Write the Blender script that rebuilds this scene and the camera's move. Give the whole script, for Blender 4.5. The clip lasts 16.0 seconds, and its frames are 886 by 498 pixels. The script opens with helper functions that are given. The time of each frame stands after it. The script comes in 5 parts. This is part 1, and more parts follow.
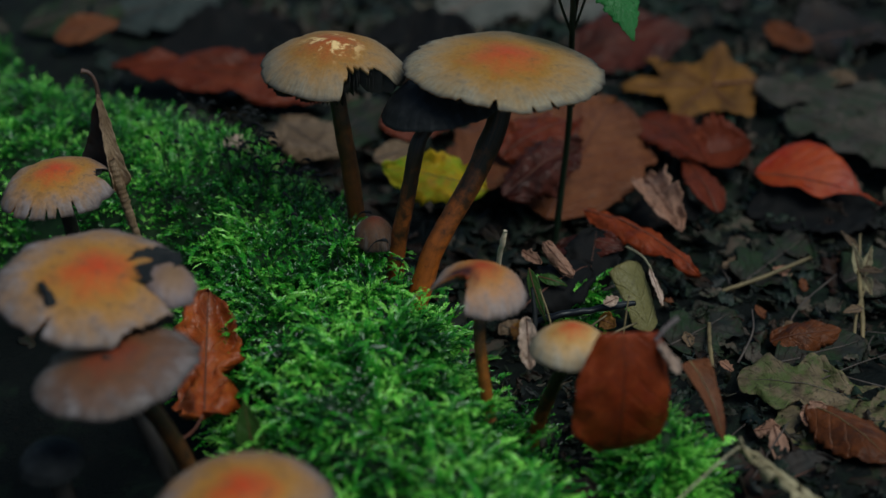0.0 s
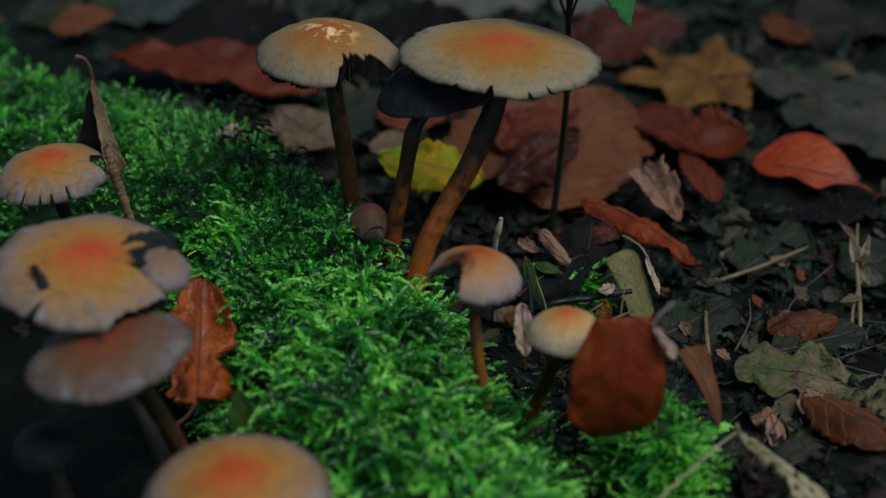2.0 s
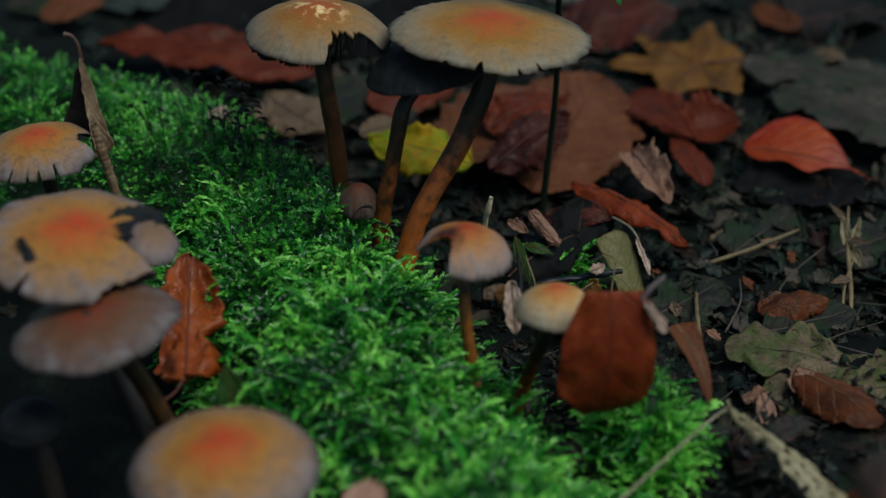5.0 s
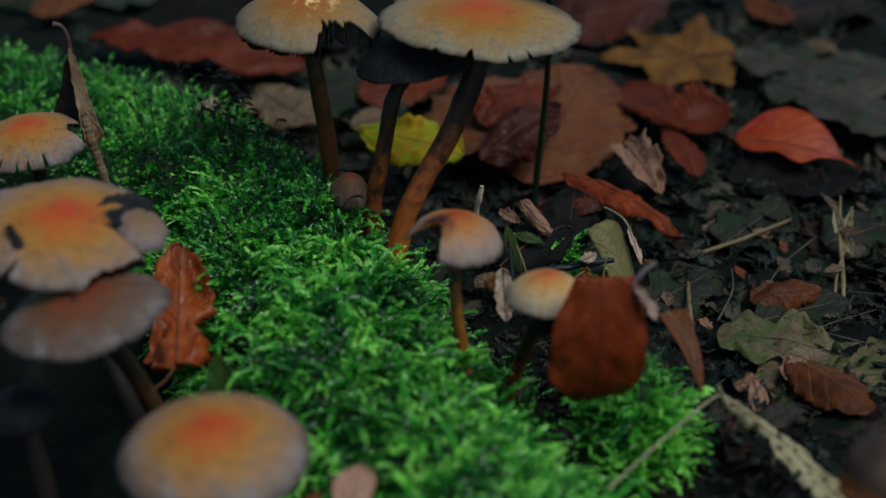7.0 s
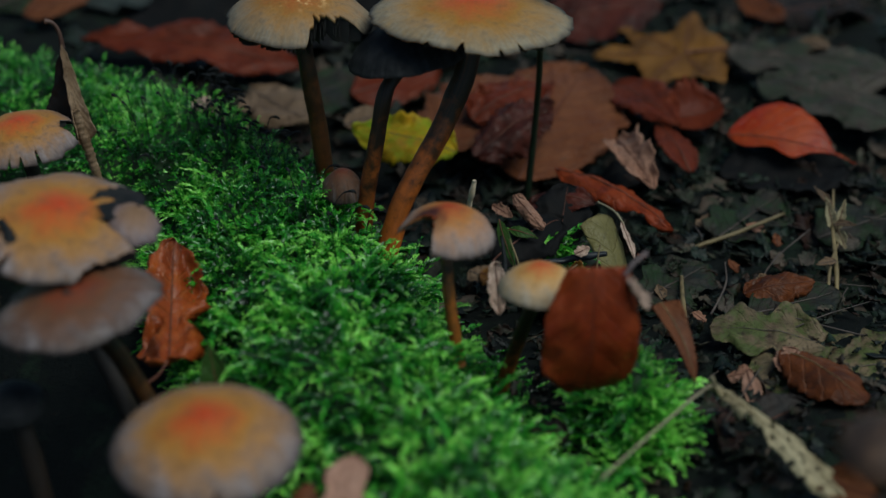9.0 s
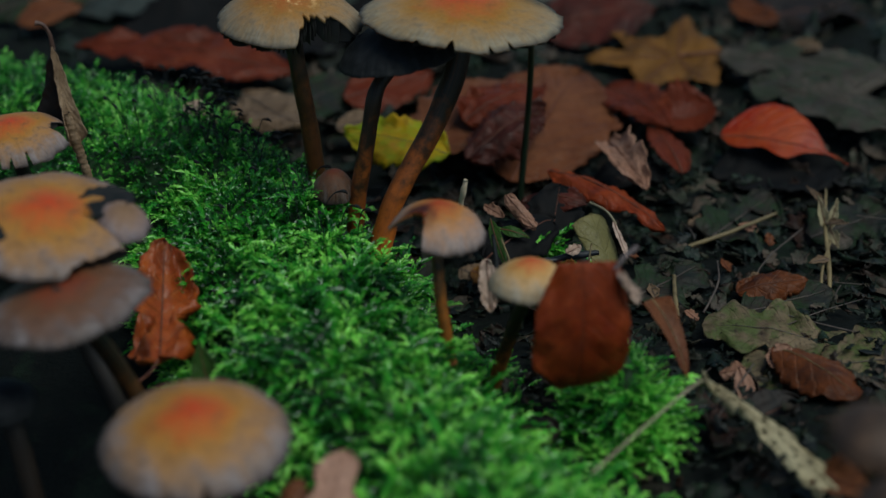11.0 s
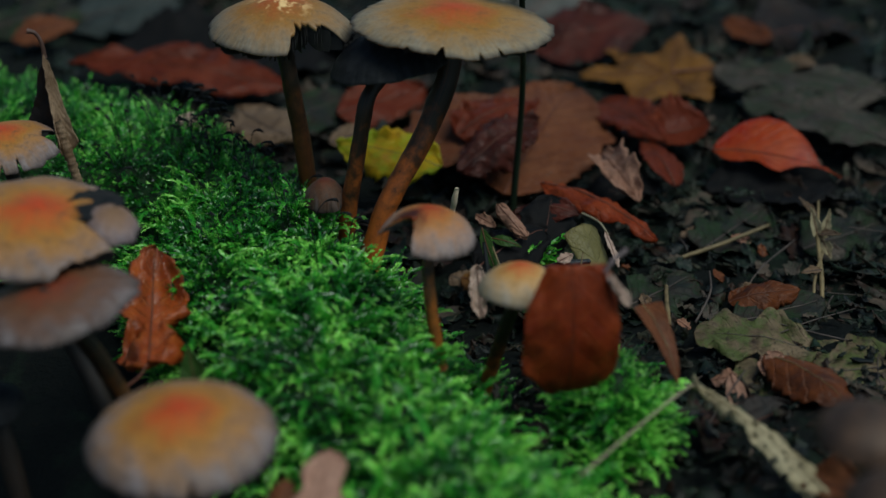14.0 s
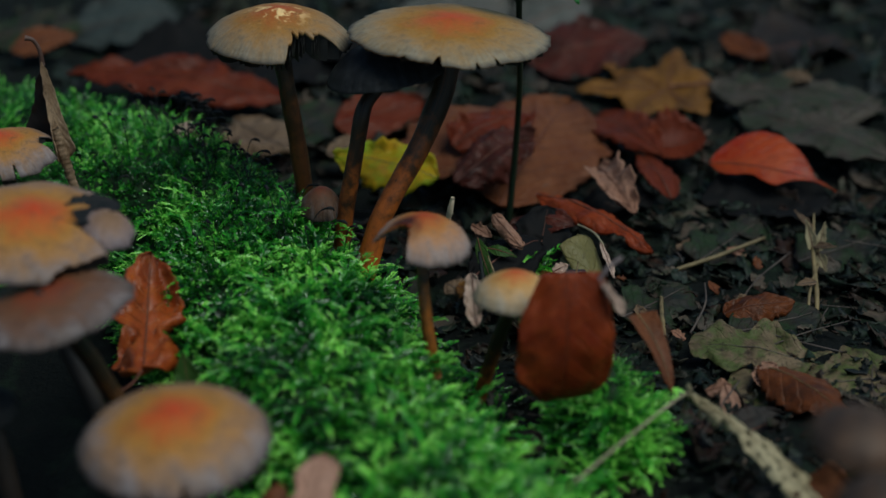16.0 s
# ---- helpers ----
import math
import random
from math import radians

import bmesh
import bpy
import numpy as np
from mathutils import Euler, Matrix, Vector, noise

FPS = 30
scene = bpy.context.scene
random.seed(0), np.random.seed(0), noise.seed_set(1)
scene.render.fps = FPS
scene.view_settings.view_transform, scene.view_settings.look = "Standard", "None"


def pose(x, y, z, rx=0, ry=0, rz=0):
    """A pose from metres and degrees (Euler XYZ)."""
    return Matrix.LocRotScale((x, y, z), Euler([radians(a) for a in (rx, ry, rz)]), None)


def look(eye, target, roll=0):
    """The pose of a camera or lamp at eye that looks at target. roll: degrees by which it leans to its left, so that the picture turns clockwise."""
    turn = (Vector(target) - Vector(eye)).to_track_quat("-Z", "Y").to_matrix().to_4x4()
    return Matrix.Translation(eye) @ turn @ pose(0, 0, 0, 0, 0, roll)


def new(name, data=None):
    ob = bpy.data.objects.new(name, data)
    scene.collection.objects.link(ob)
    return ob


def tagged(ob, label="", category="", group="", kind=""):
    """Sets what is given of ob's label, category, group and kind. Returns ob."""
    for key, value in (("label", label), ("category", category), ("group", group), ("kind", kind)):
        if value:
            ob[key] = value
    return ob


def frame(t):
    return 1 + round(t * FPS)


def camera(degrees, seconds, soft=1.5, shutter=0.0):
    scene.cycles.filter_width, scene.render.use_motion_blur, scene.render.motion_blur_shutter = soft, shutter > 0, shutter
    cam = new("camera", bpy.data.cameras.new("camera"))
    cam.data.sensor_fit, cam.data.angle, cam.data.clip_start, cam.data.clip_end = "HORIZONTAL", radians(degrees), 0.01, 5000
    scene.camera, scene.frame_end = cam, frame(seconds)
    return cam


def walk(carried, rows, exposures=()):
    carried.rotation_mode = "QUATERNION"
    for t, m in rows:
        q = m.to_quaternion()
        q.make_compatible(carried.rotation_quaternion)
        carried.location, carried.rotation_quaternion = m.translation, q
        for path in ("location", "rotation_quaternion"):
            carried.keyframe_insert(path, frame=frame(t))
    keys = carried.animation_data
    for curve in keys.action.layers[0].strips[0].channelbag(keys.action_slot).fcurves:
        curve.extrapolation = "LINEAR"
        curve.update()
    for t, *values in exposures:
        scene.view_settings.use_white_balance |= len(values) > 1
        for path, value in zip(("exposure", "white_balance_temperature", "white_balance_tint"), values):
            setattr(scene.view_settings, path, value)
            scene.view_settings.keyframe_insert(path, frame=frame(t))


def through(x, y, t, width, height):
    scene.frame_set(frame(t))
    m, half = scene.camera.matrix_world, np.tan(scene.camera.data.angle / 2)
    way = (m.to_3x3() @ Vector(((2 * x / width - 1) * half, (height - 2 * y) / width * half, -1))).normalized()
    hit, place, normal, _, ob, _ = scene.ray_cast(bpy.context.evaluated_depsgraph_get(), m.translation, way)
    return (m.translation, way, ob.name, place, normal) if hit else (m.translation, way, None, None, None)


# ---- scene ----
cam = camera(28.0, 16.0, soft=1.5)
PATH = [
    (0.0, (-0.02265, -0.53674, 0.33103), (-0.02241, -0.10555, 0.07791), 0.021),
    (0.5, (-0.02216, -0.53681, 0.32940), (-0.02211, -0.10544, 0.07659), 0.039),
    (1.0, (-0.02204, -0.53723, 0.32776), (-0.02185, -0.10562, 0.07536), 0.074),
    (1.5, (-0.02177, -0.53774, 0.32586), (-0.02145, -0.10575, 0.07409), 0.105),
    (2.0, (-0.02143, -0.53806, 0.32390), (-0.02098, -0.10576, 0.07266), 0.129),
    (2.5, (-0.02142, -0.53841, 0.32185), (-0.02052, -0.10578, 0.07119), 0.176),
    (3.0, (-0.02142, -0.53877, 0.32007), (-0.02002, -0.10591, 0.06980), 0.235),
    (3.5, (-0.02138, -0.53924, 0.31826), (-0.01947, -0.10614, 0.06842), 0.262),
    (4.0, (-0.02130, -0.53996, 0.31651), (-0.01896, -0.10656, 0.06719), 0.299),
    (6.5, (-0.01938, -0.54304, 0.30766), (-0.01574, -0.10788, 0.06145), 0.238),
    (7.0, (-0.01891, -0.54342, 0.30636), (-0.01510, -0.10803, 0.06056), 0.170),
    (7.5, (-0.01838, -0.54410, 0.30509), (-0.01452, -0.10837, 0.05988), 0.115),
    (8.0, (-0.01769, -0.54495, 0.30384), (-0.01390, -0.10881, 0.05936), -0.013),
    (8.5, (-0.01733, -0.54601, 0.30252), (-0.01338, -0.10933, 0.05900), -0.108),
    (9.0, (-0.01688, -0.54677, 0.30112), (-0.01284, -0.10957, 0.05855), -0.204),
    (11.5, (-0.01249, -0.55082, 0.29205), (-0.00922, -0.10958, 0.05689), -0.646),
    (12.0, (-0.01172, -0.55151, 0.29009), (-0.00857, -0.10931, 0.05675), -0.665),
    (12.5, (-0.01087, -0.55236, 0.28809), (-0.00799, -0.10913, 0.05670), -0.687),
    (13.0, (-0.01030, -0.55302, 0.28624), (-0.00753, -0.10882, 0.05671), -0.702),
    (13.5, (-0.00999, -0.55386, 0.28459), (-0.00715, -0.10874, 0.05687), -0.646),
    (14.0, (-0.00975, -0.55460, 0.28322), (-0.00683, -0.10865, 0.05712), -0.606),
    (14.5, (-0.00963, -0.55538, 0.28200), (-0.00657, -0.10863, 0.05748), -0.481),
    (15.0, (-0.00940, -0.55605, 0.28103), (-0.00622, -0.10860, 0.05793), -0.386),
    (15.5, (-0.00916, -0.55687, 0.28009), (-0.00584, -0.10867, 0.05849), -0.289),
    (16.0, (-0.00856, -0.55768, 0.27918), (-0.00536, -0.10869, 0.05918), -0.219),
]
walk(cam, [(t, look(eye, target, roll)) for t, eye, target, roll in PATH], exposures=[(0.0, -0.08, 5850, -3.0), (16.0, -0.08, 5850, -3.0)])
# a 72 mm lens focused on the cluster of stems
cam.data.dof.use_dof = True
cam.data.dof.focus_distance = 0.60
cam.data.dof.aperture_fstop = 6.2

# ---- light: overcast sky through a woodland canopy ----
world = bpy.data.worlds.new("woodland_sky")
scene.world = world
world.use_nodes = True
wn = world.node_tree
sky = wn.nodes.new("ShaderNodeTexSky")
sky.sky_type = "NISHITA"
sky.sun_disc = False
sky.sun_elevation, sky.sun_rotation = radians(56), radians(118)
wn.links.new(sky.outputs[0], wn.nodes["Background"].inputs[0])
wn.nodes["Background"].inputs[1].default_value = 0.066
sun_data = bpy.data.lights.new("sun", "SUN")
sun_data.energy, sun_data.angle, sun_data.color = 2.4, radians(42), (1.0, 0.95, 0.86)
sun = new("sun", sun_data)
sun.matrix_world = look((0.42, -0.34, 1.0), (0, 0, 0))


# ---- small tools ----
def lerp(a, b, t):
    return a + (b - a) * t


def smooth(a, b, x):
    t = np.clip((np.asarray(x, float) - a) / (b - a), 0, 1)
    return t * t * (3 - 2 * t)


def mesh_from(name, verts, faces, uv=None, flat=False):
    """A mesh from arrays of corners and faces; uv holds one pair for each vertex."""
    me = bpy.data.meshes.new(name)
    verts = np.asarray(verts, dtype=np.float32)
    if isinstance(faces, np.ndarray):
        n, k = faces.shape
        me.vertices.add(len(verts))
        me.vertices.foreach_set("co", verts.ravel())
        me.loops.add(n * k)
        me.loops.foreach_set("vertex_index", faces.astype(np.int32).ravel())
        me.polygons.add(n)
        me.polygons.foreach_set("loop_start", np.arange(0, n * k, k, dtype=np.int32))
        me.update(calc_edges=True)
    else:
        me.from_pydata(verts.tolist(), [], faces)
    if uv is not None:
        layer = me.uv_layers.new(name="UVMap")
        idx = np.empty(len(me.loops), dtype=np.int32)
        me.loops.foreach_get("vertex_index", idx)
        layer.data.foreach_set("uv", np.asarray(uv, dtype=np.float32)[idx].ravel())
    me.polygons.foreach_set("use_smooth", np.full(len(me.polygons), not flat))
    me.validate()
    return me


def part(name, me, material, parent=None, label=""):
    ob = new(name, me)
    if material is not None:
        me.materials.clear()
        me.materials.append(material)
    if parent is not None:
        ob.parent = parent
    return tagged(ob, label)


def thing(name, place, label, category, group="", kind=""):
    ob = new(name)
    ob.empty_display_size = 0.01
    ob.location = place
    return tagged(ob, label, category, group, kind)


def grid_faces(nu, nv, wrap=False):
    i, j = np.meshgrid(np.arange(nu - 1), np.arange(nv if wrap else nv - 1), indexing="ij")
    j2 = (j + 1) % nv
    return np.stack([i * nv + j, (i + 1) * nv + j, (i + 1) * nv + j2, i * nv + j2], -1).reshape(-1, 4)


def wiggle(x, seed, octaves=3):
    """Smooth noise of one variable with about one wave for each unit."""
    r = np.random.RandomState(seed)
    x = np.asarray(x, float)
    out = np.zeros_like(x)
    for k in range(octaves):
        for _ in range(3):
            out += np.sin(x * 2 * np.pi * r.uniform(0.4, 1.3) * 2 ** k + r.uniform(0, 6.28)) / (3 * 1.7 ** k)
    return out


def field(x, y, seed, size):
    """Smooth noise of two variables, waves about size across."""
    r = np.random.RandomState(seed)
    out = np.zeros(np.broadcast(x, y).shape)
    for k in range(4):
        for _ in range(4):
            a, p, s = r.uniform(0, 6.28), r.uniform(0, 6.28), r.uniform(0.6, 1.4) * 2 ** k / size
            out += np.sin((x * np.cos(a) + y * np.sin(a)) * 6.28 * s + p) / (4 * 1.9 ** k)
    return out


def spline(points, n):
    """n places along a smooth curve through the points."""
    p = np.asarray(points, float)
    if len(p) == 2:
        return p[0] + (p[1] - p[0]) * np.linspace(0, 1, n)[:, None]
    q = np.vstack([2 * p[0] - p[1], p, 2 * p[-1] - p[-2]])
    t = np.linspace(0, len(p) - 1 - 1e-9, n)
    i, f = t.astype(int), (t % 1)[:, None]
    a, b, c, d = q[i], q[i + 1], q[i + 2], q[i + 3]
    return 0.5 * (2 * b + (c - a) * f + (2 * a - 5 * b + 4 * c - d) * f ** 2 + (3 * b - a - 3 * c + d) * f ** 3)


def tube(points, radii, n=24, sides=10, rough=0.0, seed=0):
    """A round rod along a curve: corners, faces and uv."""
    c = spline(points, n)
    r = np.interp(np.linspace(0, 1, n), np.linspace(0, 1, len(radii)), radii)
    d = np.gradient(c, axis=0)
    d /= np.linalg.norm(d, axis=1)[:, None]
    ref = np.array([1.0, 0.13, 0.07]) if abs(d[0, 0]) < 0.8 else np.array([0.1, 1.0, 0.1])
    a = np.cross(d, ref)
    a /= np.linalg.norm(a, axis=1)[:, None]
    b = np.cross(d, a)
    th = np.linspace(0, 2 * np.pi, sides, endpoint=False)
    rr = r[:, None] * (1 + rough * field(np.arange(n)[:, None] / 6.0, th[None, :] / 6.28 * 2, seed, 1.0))
    v = c[:, None] + rr[..., None] * (np.cos(th)[None, :, None] * a[:, None] + np.sin(th)[None, :, None] * b[:, None])
    v = v.reshape(-1, 3)
    f = [tuple(q) for q in grid_faces(n, sides, True)]
    f.append(tuple(range(sides - 1, -1, -1)))
    f.append(tuple((n - 1) * sides + k for k in range(sides)))
    uv = np.stack(np.meshgrid(np.linspace(0, 1, n), np.linspace(0, 1, sides), indexing="ij"), -1).reshape(-1, 2)[:, ::-1]
    return v, f, uv


# ---- materials ----
class Nodes:
    """Short names for building a node material."""

    def __init__(self, name):
        self.mat = bpy.data.materials.new(name)
        self.mat.use_nodes = True
        self.t = self.mat.node_tree
        self.bsdf = self.t.nodes["Principled BSDF"]
        self.out = self.t.nodes["Material Output"]

    def add(self, kind, **values):
        n = self.t.nodes.new(kind)
        for key, value in values.items():
            n.inputs[key.replace("_", " ")].default_value = value
        return n

    def link(self, a, b):
        self.t.links.new(a, b)

    def noise(self, scale, detail=5.0, rough=0.6, vector=None, distort=0.0):
        n = self.add("ShaderNodeTexNoise", Scale=scale, Detail=detail, Roughness=rough, Distortion=distort)
        self.link(vector if vector is not None else self.coords(), n.inputs["Vector"])
        return n.outputs["Fac"]

    def coords(self, which="Object"):
        return self.add("ShaderNodeTexCoord").outputs[which]

    def ramp(self, fac, stops, ease=False):
        n = self.add("ShaderNodeValToRGB")
        if ease:
            n.color_ramp.interpolation = "EASE"
        e = n.color_ramp.elements
        while len(e) < len(stops):
            e.new(0.5)
        for k, (pos, col) in enumerate(stops):
            e[k].position = pos
            e[k].color = (*col, 1) if len(col) == 3 else col
        self.link(fac, n.inputs[0])
        return n.outputs[0]

    def mask(self, fac, a, b):
        n = self.add("ShaderNodeMapRange", From_Min=a, From_Max=b)
        n.clamp = True
        self.link(fac, n.inputs[0])
        return n.outputs[0]

    def mix(self, fac, a, b, how="MIX"):
        n = self.t.nodes.new("ShaderNodeMix")
        n.data_type, n.blend_type = "RGBA", how
        for socket, value in ((n.inputs[0], fac), (n.inputs[6], a), (n.inputs[7], b)):
            if isinstance(value, (int, float)):
                socket.default_value = value
            elif isinstance(value, tuple):
                socket.default_value = (*value, 1)
            else:
                self.link(value, socket)
        return n.outputs[2]

    def math(self, how, a, b=None):
        n = self.t.nodes.new("ShaderNodeMath")
        n.operation = how
        for k, v in enumerate((a, b)):
            if v is None:
                continue
            if isinstance(v, (int, float)):
                n.inputs[k].default_value = v
            else:
                self.link(v, n.inputs[k])
        return n.outputs[0]

    def bump(self, height, strength, distance):
        n = self.add("ShaderNodeBump", Strength=strength, Distance=distance)
        self.link(height, n.inputs["Height"])
        self.link(n.outputs[0], self.bsdf.inputs["Normal"])

    def finish(self, color, rough=0.5, spec=0.5, sub=0.0, through=0.0, coat=0.0):
        self.link(color, self.bsdf.inputs["Base Color"]) if not isinstance(color, tuple) else None
        if isinstance(color, tuple):
            self.bsdf.inputs["Base Color"].default_value = (*color, 1)
        if isinstance(rough, (int, float)):
            self.bsdf.inputs["Roughness"].default_value = rough
        else:
            self.link(rough, self.bsdf.inputs["Roughness"])
        self.bsdf.inputs["Specular IOR Level"].default_value = spec
        self.bsdf.inputs["Coat Weight"].default_value = coat
        self.bsdf.inputs["Coat Roughness"].default_value = 0.25
        if through > 0:
            tr = self.add("ShaderNodeBsdfTranslucent")
            self.link(color, tr.inputs[0])
            mx = self.add("ShaderNodeMixShader", Fac=through)
            self.link(self.bsdf.outputs[0], mx.inputs[1])
            self.link(tr.outputs[0], mx.inputs[2])
            self.link(mx.outputs[0], self.out.inputs[0])
        return self.mat


def cap_material(name, centre, mid, rim, dirt=0.35, patches=False, rough=0.5, stain=None, clouds=1.0, stained=(0.045, 0.012, 0.012)):
    """Satiny mushroom skin: ruddy centre, tan ring, pale fibrous margin with flecks."""
    m = Nodes(name)
    uv = m.coords("UV")
    off = m.add("ShaderNodeVectorMath")
    off.operation = "LENGTH"
    m.link(uv, off.inputs[0])
    wob = m.noise(2.8, 8, 0.68, uv)
    r = m.math("ADD", off.outputs["Value"], m.math("MULTIPLY", m.math("SUBTRACT", wob, 0.5), 0.85))
    nrm = m.add("ShaderNodeVectorMath")
    nrm.operation = "NORMALIZE"
    m.link(uv, nrm.inputs[0])
    # fibres run out from the centre: noise on the direction, stretched along the radius
    sc = m.add("ShaderNodeVectorMath")
    sc.operation = "SCALE"
    sc.inputs["Scale"].default_value = 21.0
    m.link(nrm.outputs[0], sc.inputs[0])
    along = m.add("ShaderNodeVectorMath")
    along.operation = "MULTIPLY_ADD"
    along.inputs[1].default_value = (1.6, 1.6, 1.6)
    m.link(uv, along.inputs[0])
    m.link(sc.outputs[0], along.inputs[2])
    fibre = m.noise(1.6, 6, 0.68, along.outputs[0])
    r = m.math("ADD", r, m.math("MULTIPLY", m.math("SUBTRACT", fibre, 0.5), 0.40))
    body = m.ramp(r, [(0.0, centre), (0.10, lerp3(centre, mid, 0.1)), (0.28, lerp3(centre, mid, 0.50)), (0.48, mid), (0.66, tuple(0.80 * a + 0.32 * b for a, b in zip(mid, rim))), (0.86, lerp3(mid, rim, 0.70)), (0.98, rim)])
    edge = m.mask(off.outputs["Value"], 0.50, 0.95)
    body = m.mix(m.math("MULTIPLY", m.mask(fibre, 0.48, 0.68), m.math("MULTIPLY", edge, 0.35)), body, lerp3(rim, (0.6, 0.56, 0.5), 0.35))
    body = m.mix(m.math("MULTIPLY", m.mask(fibre, 0.50, 0.30), m.math("MULTIPLY", edge, 0.38)), body, lerp3(rim, (0.02, 0.02, 0.025), 0.75))
    mot = m.noise(15, 7, 0.75, uv)
    body = m.mix(m.math("MULTIPLY", m.mask(mot, 0.48, 0.64), m.math("MULTIPLY", edge, 0.45)), body, lerp3(rim, (0.03, 0.03, 0.035), 0.6))
    blot = m.noise(5.5, 8, 0.75, uv)
    body = m.mix(m.math("MULTIPLY", m.mask(blot, 0.52, 0.66), dirt), body, (0.055, 0.035, 0.03))
    grain = m.noise(24, 8, 0.75, uv)
    body = m.mix(m.math("MULTIPLY", m.mask(grain, 0.48, 0.64), 0.20), body, lerp3(mid, (0.62, 0.46, 0.20), 0.25))
    body = m.mix(m.math("MULTIPLY", m.mask(grain, 0.48, 0.34), 0.38), body, lerp3(mid, (0.02, 0.015, 0.012), 0.75))
    streak = m.noise(0.9, 5, 0.7, along.outputs[0])
    body = m.mix(m.math("MULTIPLY", m.mask(streak, 0.52, 0.66), m.math("MULTIPLY", m.mask(off.outputs["Value"], 0.5, 0.9), 0.35)), body, lerp3(mid, rim, 0.8))
    fleck = m.noise(38, 2, 0.5, uv)
    body = m.mix(m.math("MULTIPLY", m.mask(fleck, 0.66, 0.74), 0.5), body, (0.05, 0.03, 0.025))
    cloud = m.noise(3.2, 7, 0.7, uv, 0.5)
    body = m.mix(m.math("MULTIPLY", m.mask(cloud, 0.50, 0.64), m.math("MULTIPLY", edge, 0.5 * clouds)), body, lerp3(rim, (0.42, 0.36, 0.36), 0.35))
    body = m.mix(m.math("MULTIPLY", m.mask(cloud, 0.46, 0.34), 0.15 + 0.30 * clouds), body, lerp3(mid, (0.05, 0.03, 0.025), 0.55))
    if stain:
        away = m.add("ShaderNodeVectorMath")
        away.operation = "DISTANCE"
        away.inputs[1].default_value = stain
        m.link(uv, away.inputs[0])
        near_stain = m.mask(m.math("ADD", away.outputs["Value"], m.math("MULTIPLY", m.math("SUBTRACT", wob, 0.5), 0.6)), 0.46, 0.16)
        body = m.mix(near_stain, body, stained)
    if patches:
        pn = m.noise(4.0, 6, 0.7, uv, 0.2)
        inner = m.mask(off.outputs["Value"], 0.52, 0.20)
        body = m.mix(m.math("MULTIPLY", m.mask(pn, 0.52, 0.58), inner), body, (0.74, 0.50, 0.22))
    dark_edge = m.mask(m.math("ADD", off.outputs["Value"], m.math("MULTIPLY", m.math("SUBTRACT", wob, 0.5), 0.10)), 0.93, 1.0)
    body = m.mix(m.math("MULTIPLY", dark_edge, 0.8), body, (0.03, 0.025, 0.025))
    h = m.math("ADD", m.math("MULTIPLY", fibre, edge), m.math("MULTIPLY", m.noise(60, 3, 0.6, uv), 0.35))
    m.bump(m.math("ADD", h, m.math("MULTIPLY", grain, 0.8)), 0.34, 0.0006)
    rg = m.mask(blot, 0.2, 0.8)
    return m.finish(body, m.math("ADD", m.math("MULTIPLY", rg, 0.25), rough - 0.12), 0.22)


def lerp3(a, b, t):
    return tuple(x + (y - x) * t for x, y in zip(a, b))


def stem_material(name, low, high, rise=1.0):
    """Fibrous stalk: rusty below, darker and duller above, with the cap's shadow put into the colour."""
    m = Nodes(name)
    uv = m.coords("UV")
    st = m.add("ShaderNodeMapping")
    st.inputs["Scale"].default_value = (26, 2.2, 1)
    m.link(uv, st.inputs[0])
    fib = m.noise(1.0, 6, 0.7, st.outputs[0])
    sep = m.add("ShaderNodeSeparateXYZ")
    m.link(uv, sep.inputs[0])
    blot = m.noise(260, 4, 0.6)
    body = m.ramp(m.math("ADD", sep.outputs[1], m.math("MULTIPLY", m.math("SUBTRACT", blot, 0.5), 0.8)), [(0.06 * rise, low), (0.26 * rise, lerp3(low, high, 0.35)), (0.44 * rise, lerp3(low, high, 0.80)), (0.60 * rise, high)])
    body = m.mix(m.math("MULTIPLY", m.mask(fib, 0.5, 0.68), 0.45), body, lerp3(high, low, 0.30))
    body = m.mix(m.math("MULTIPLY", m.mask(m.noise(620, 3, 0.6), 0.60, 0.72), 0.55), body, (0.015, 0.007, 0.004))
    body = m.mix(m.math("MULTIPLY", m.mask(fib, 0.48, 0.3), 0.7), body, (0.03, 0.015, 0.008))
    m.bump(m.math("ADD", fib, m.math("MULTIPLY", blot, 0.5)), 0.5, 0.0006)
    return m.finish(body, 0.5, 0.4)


def paler(a, b, t):
    """A step from a towards b, at most a third again as bright."""
    return tuple(min(x + (y - x) * t, x * 1.5) for x, y in zip(a, b))


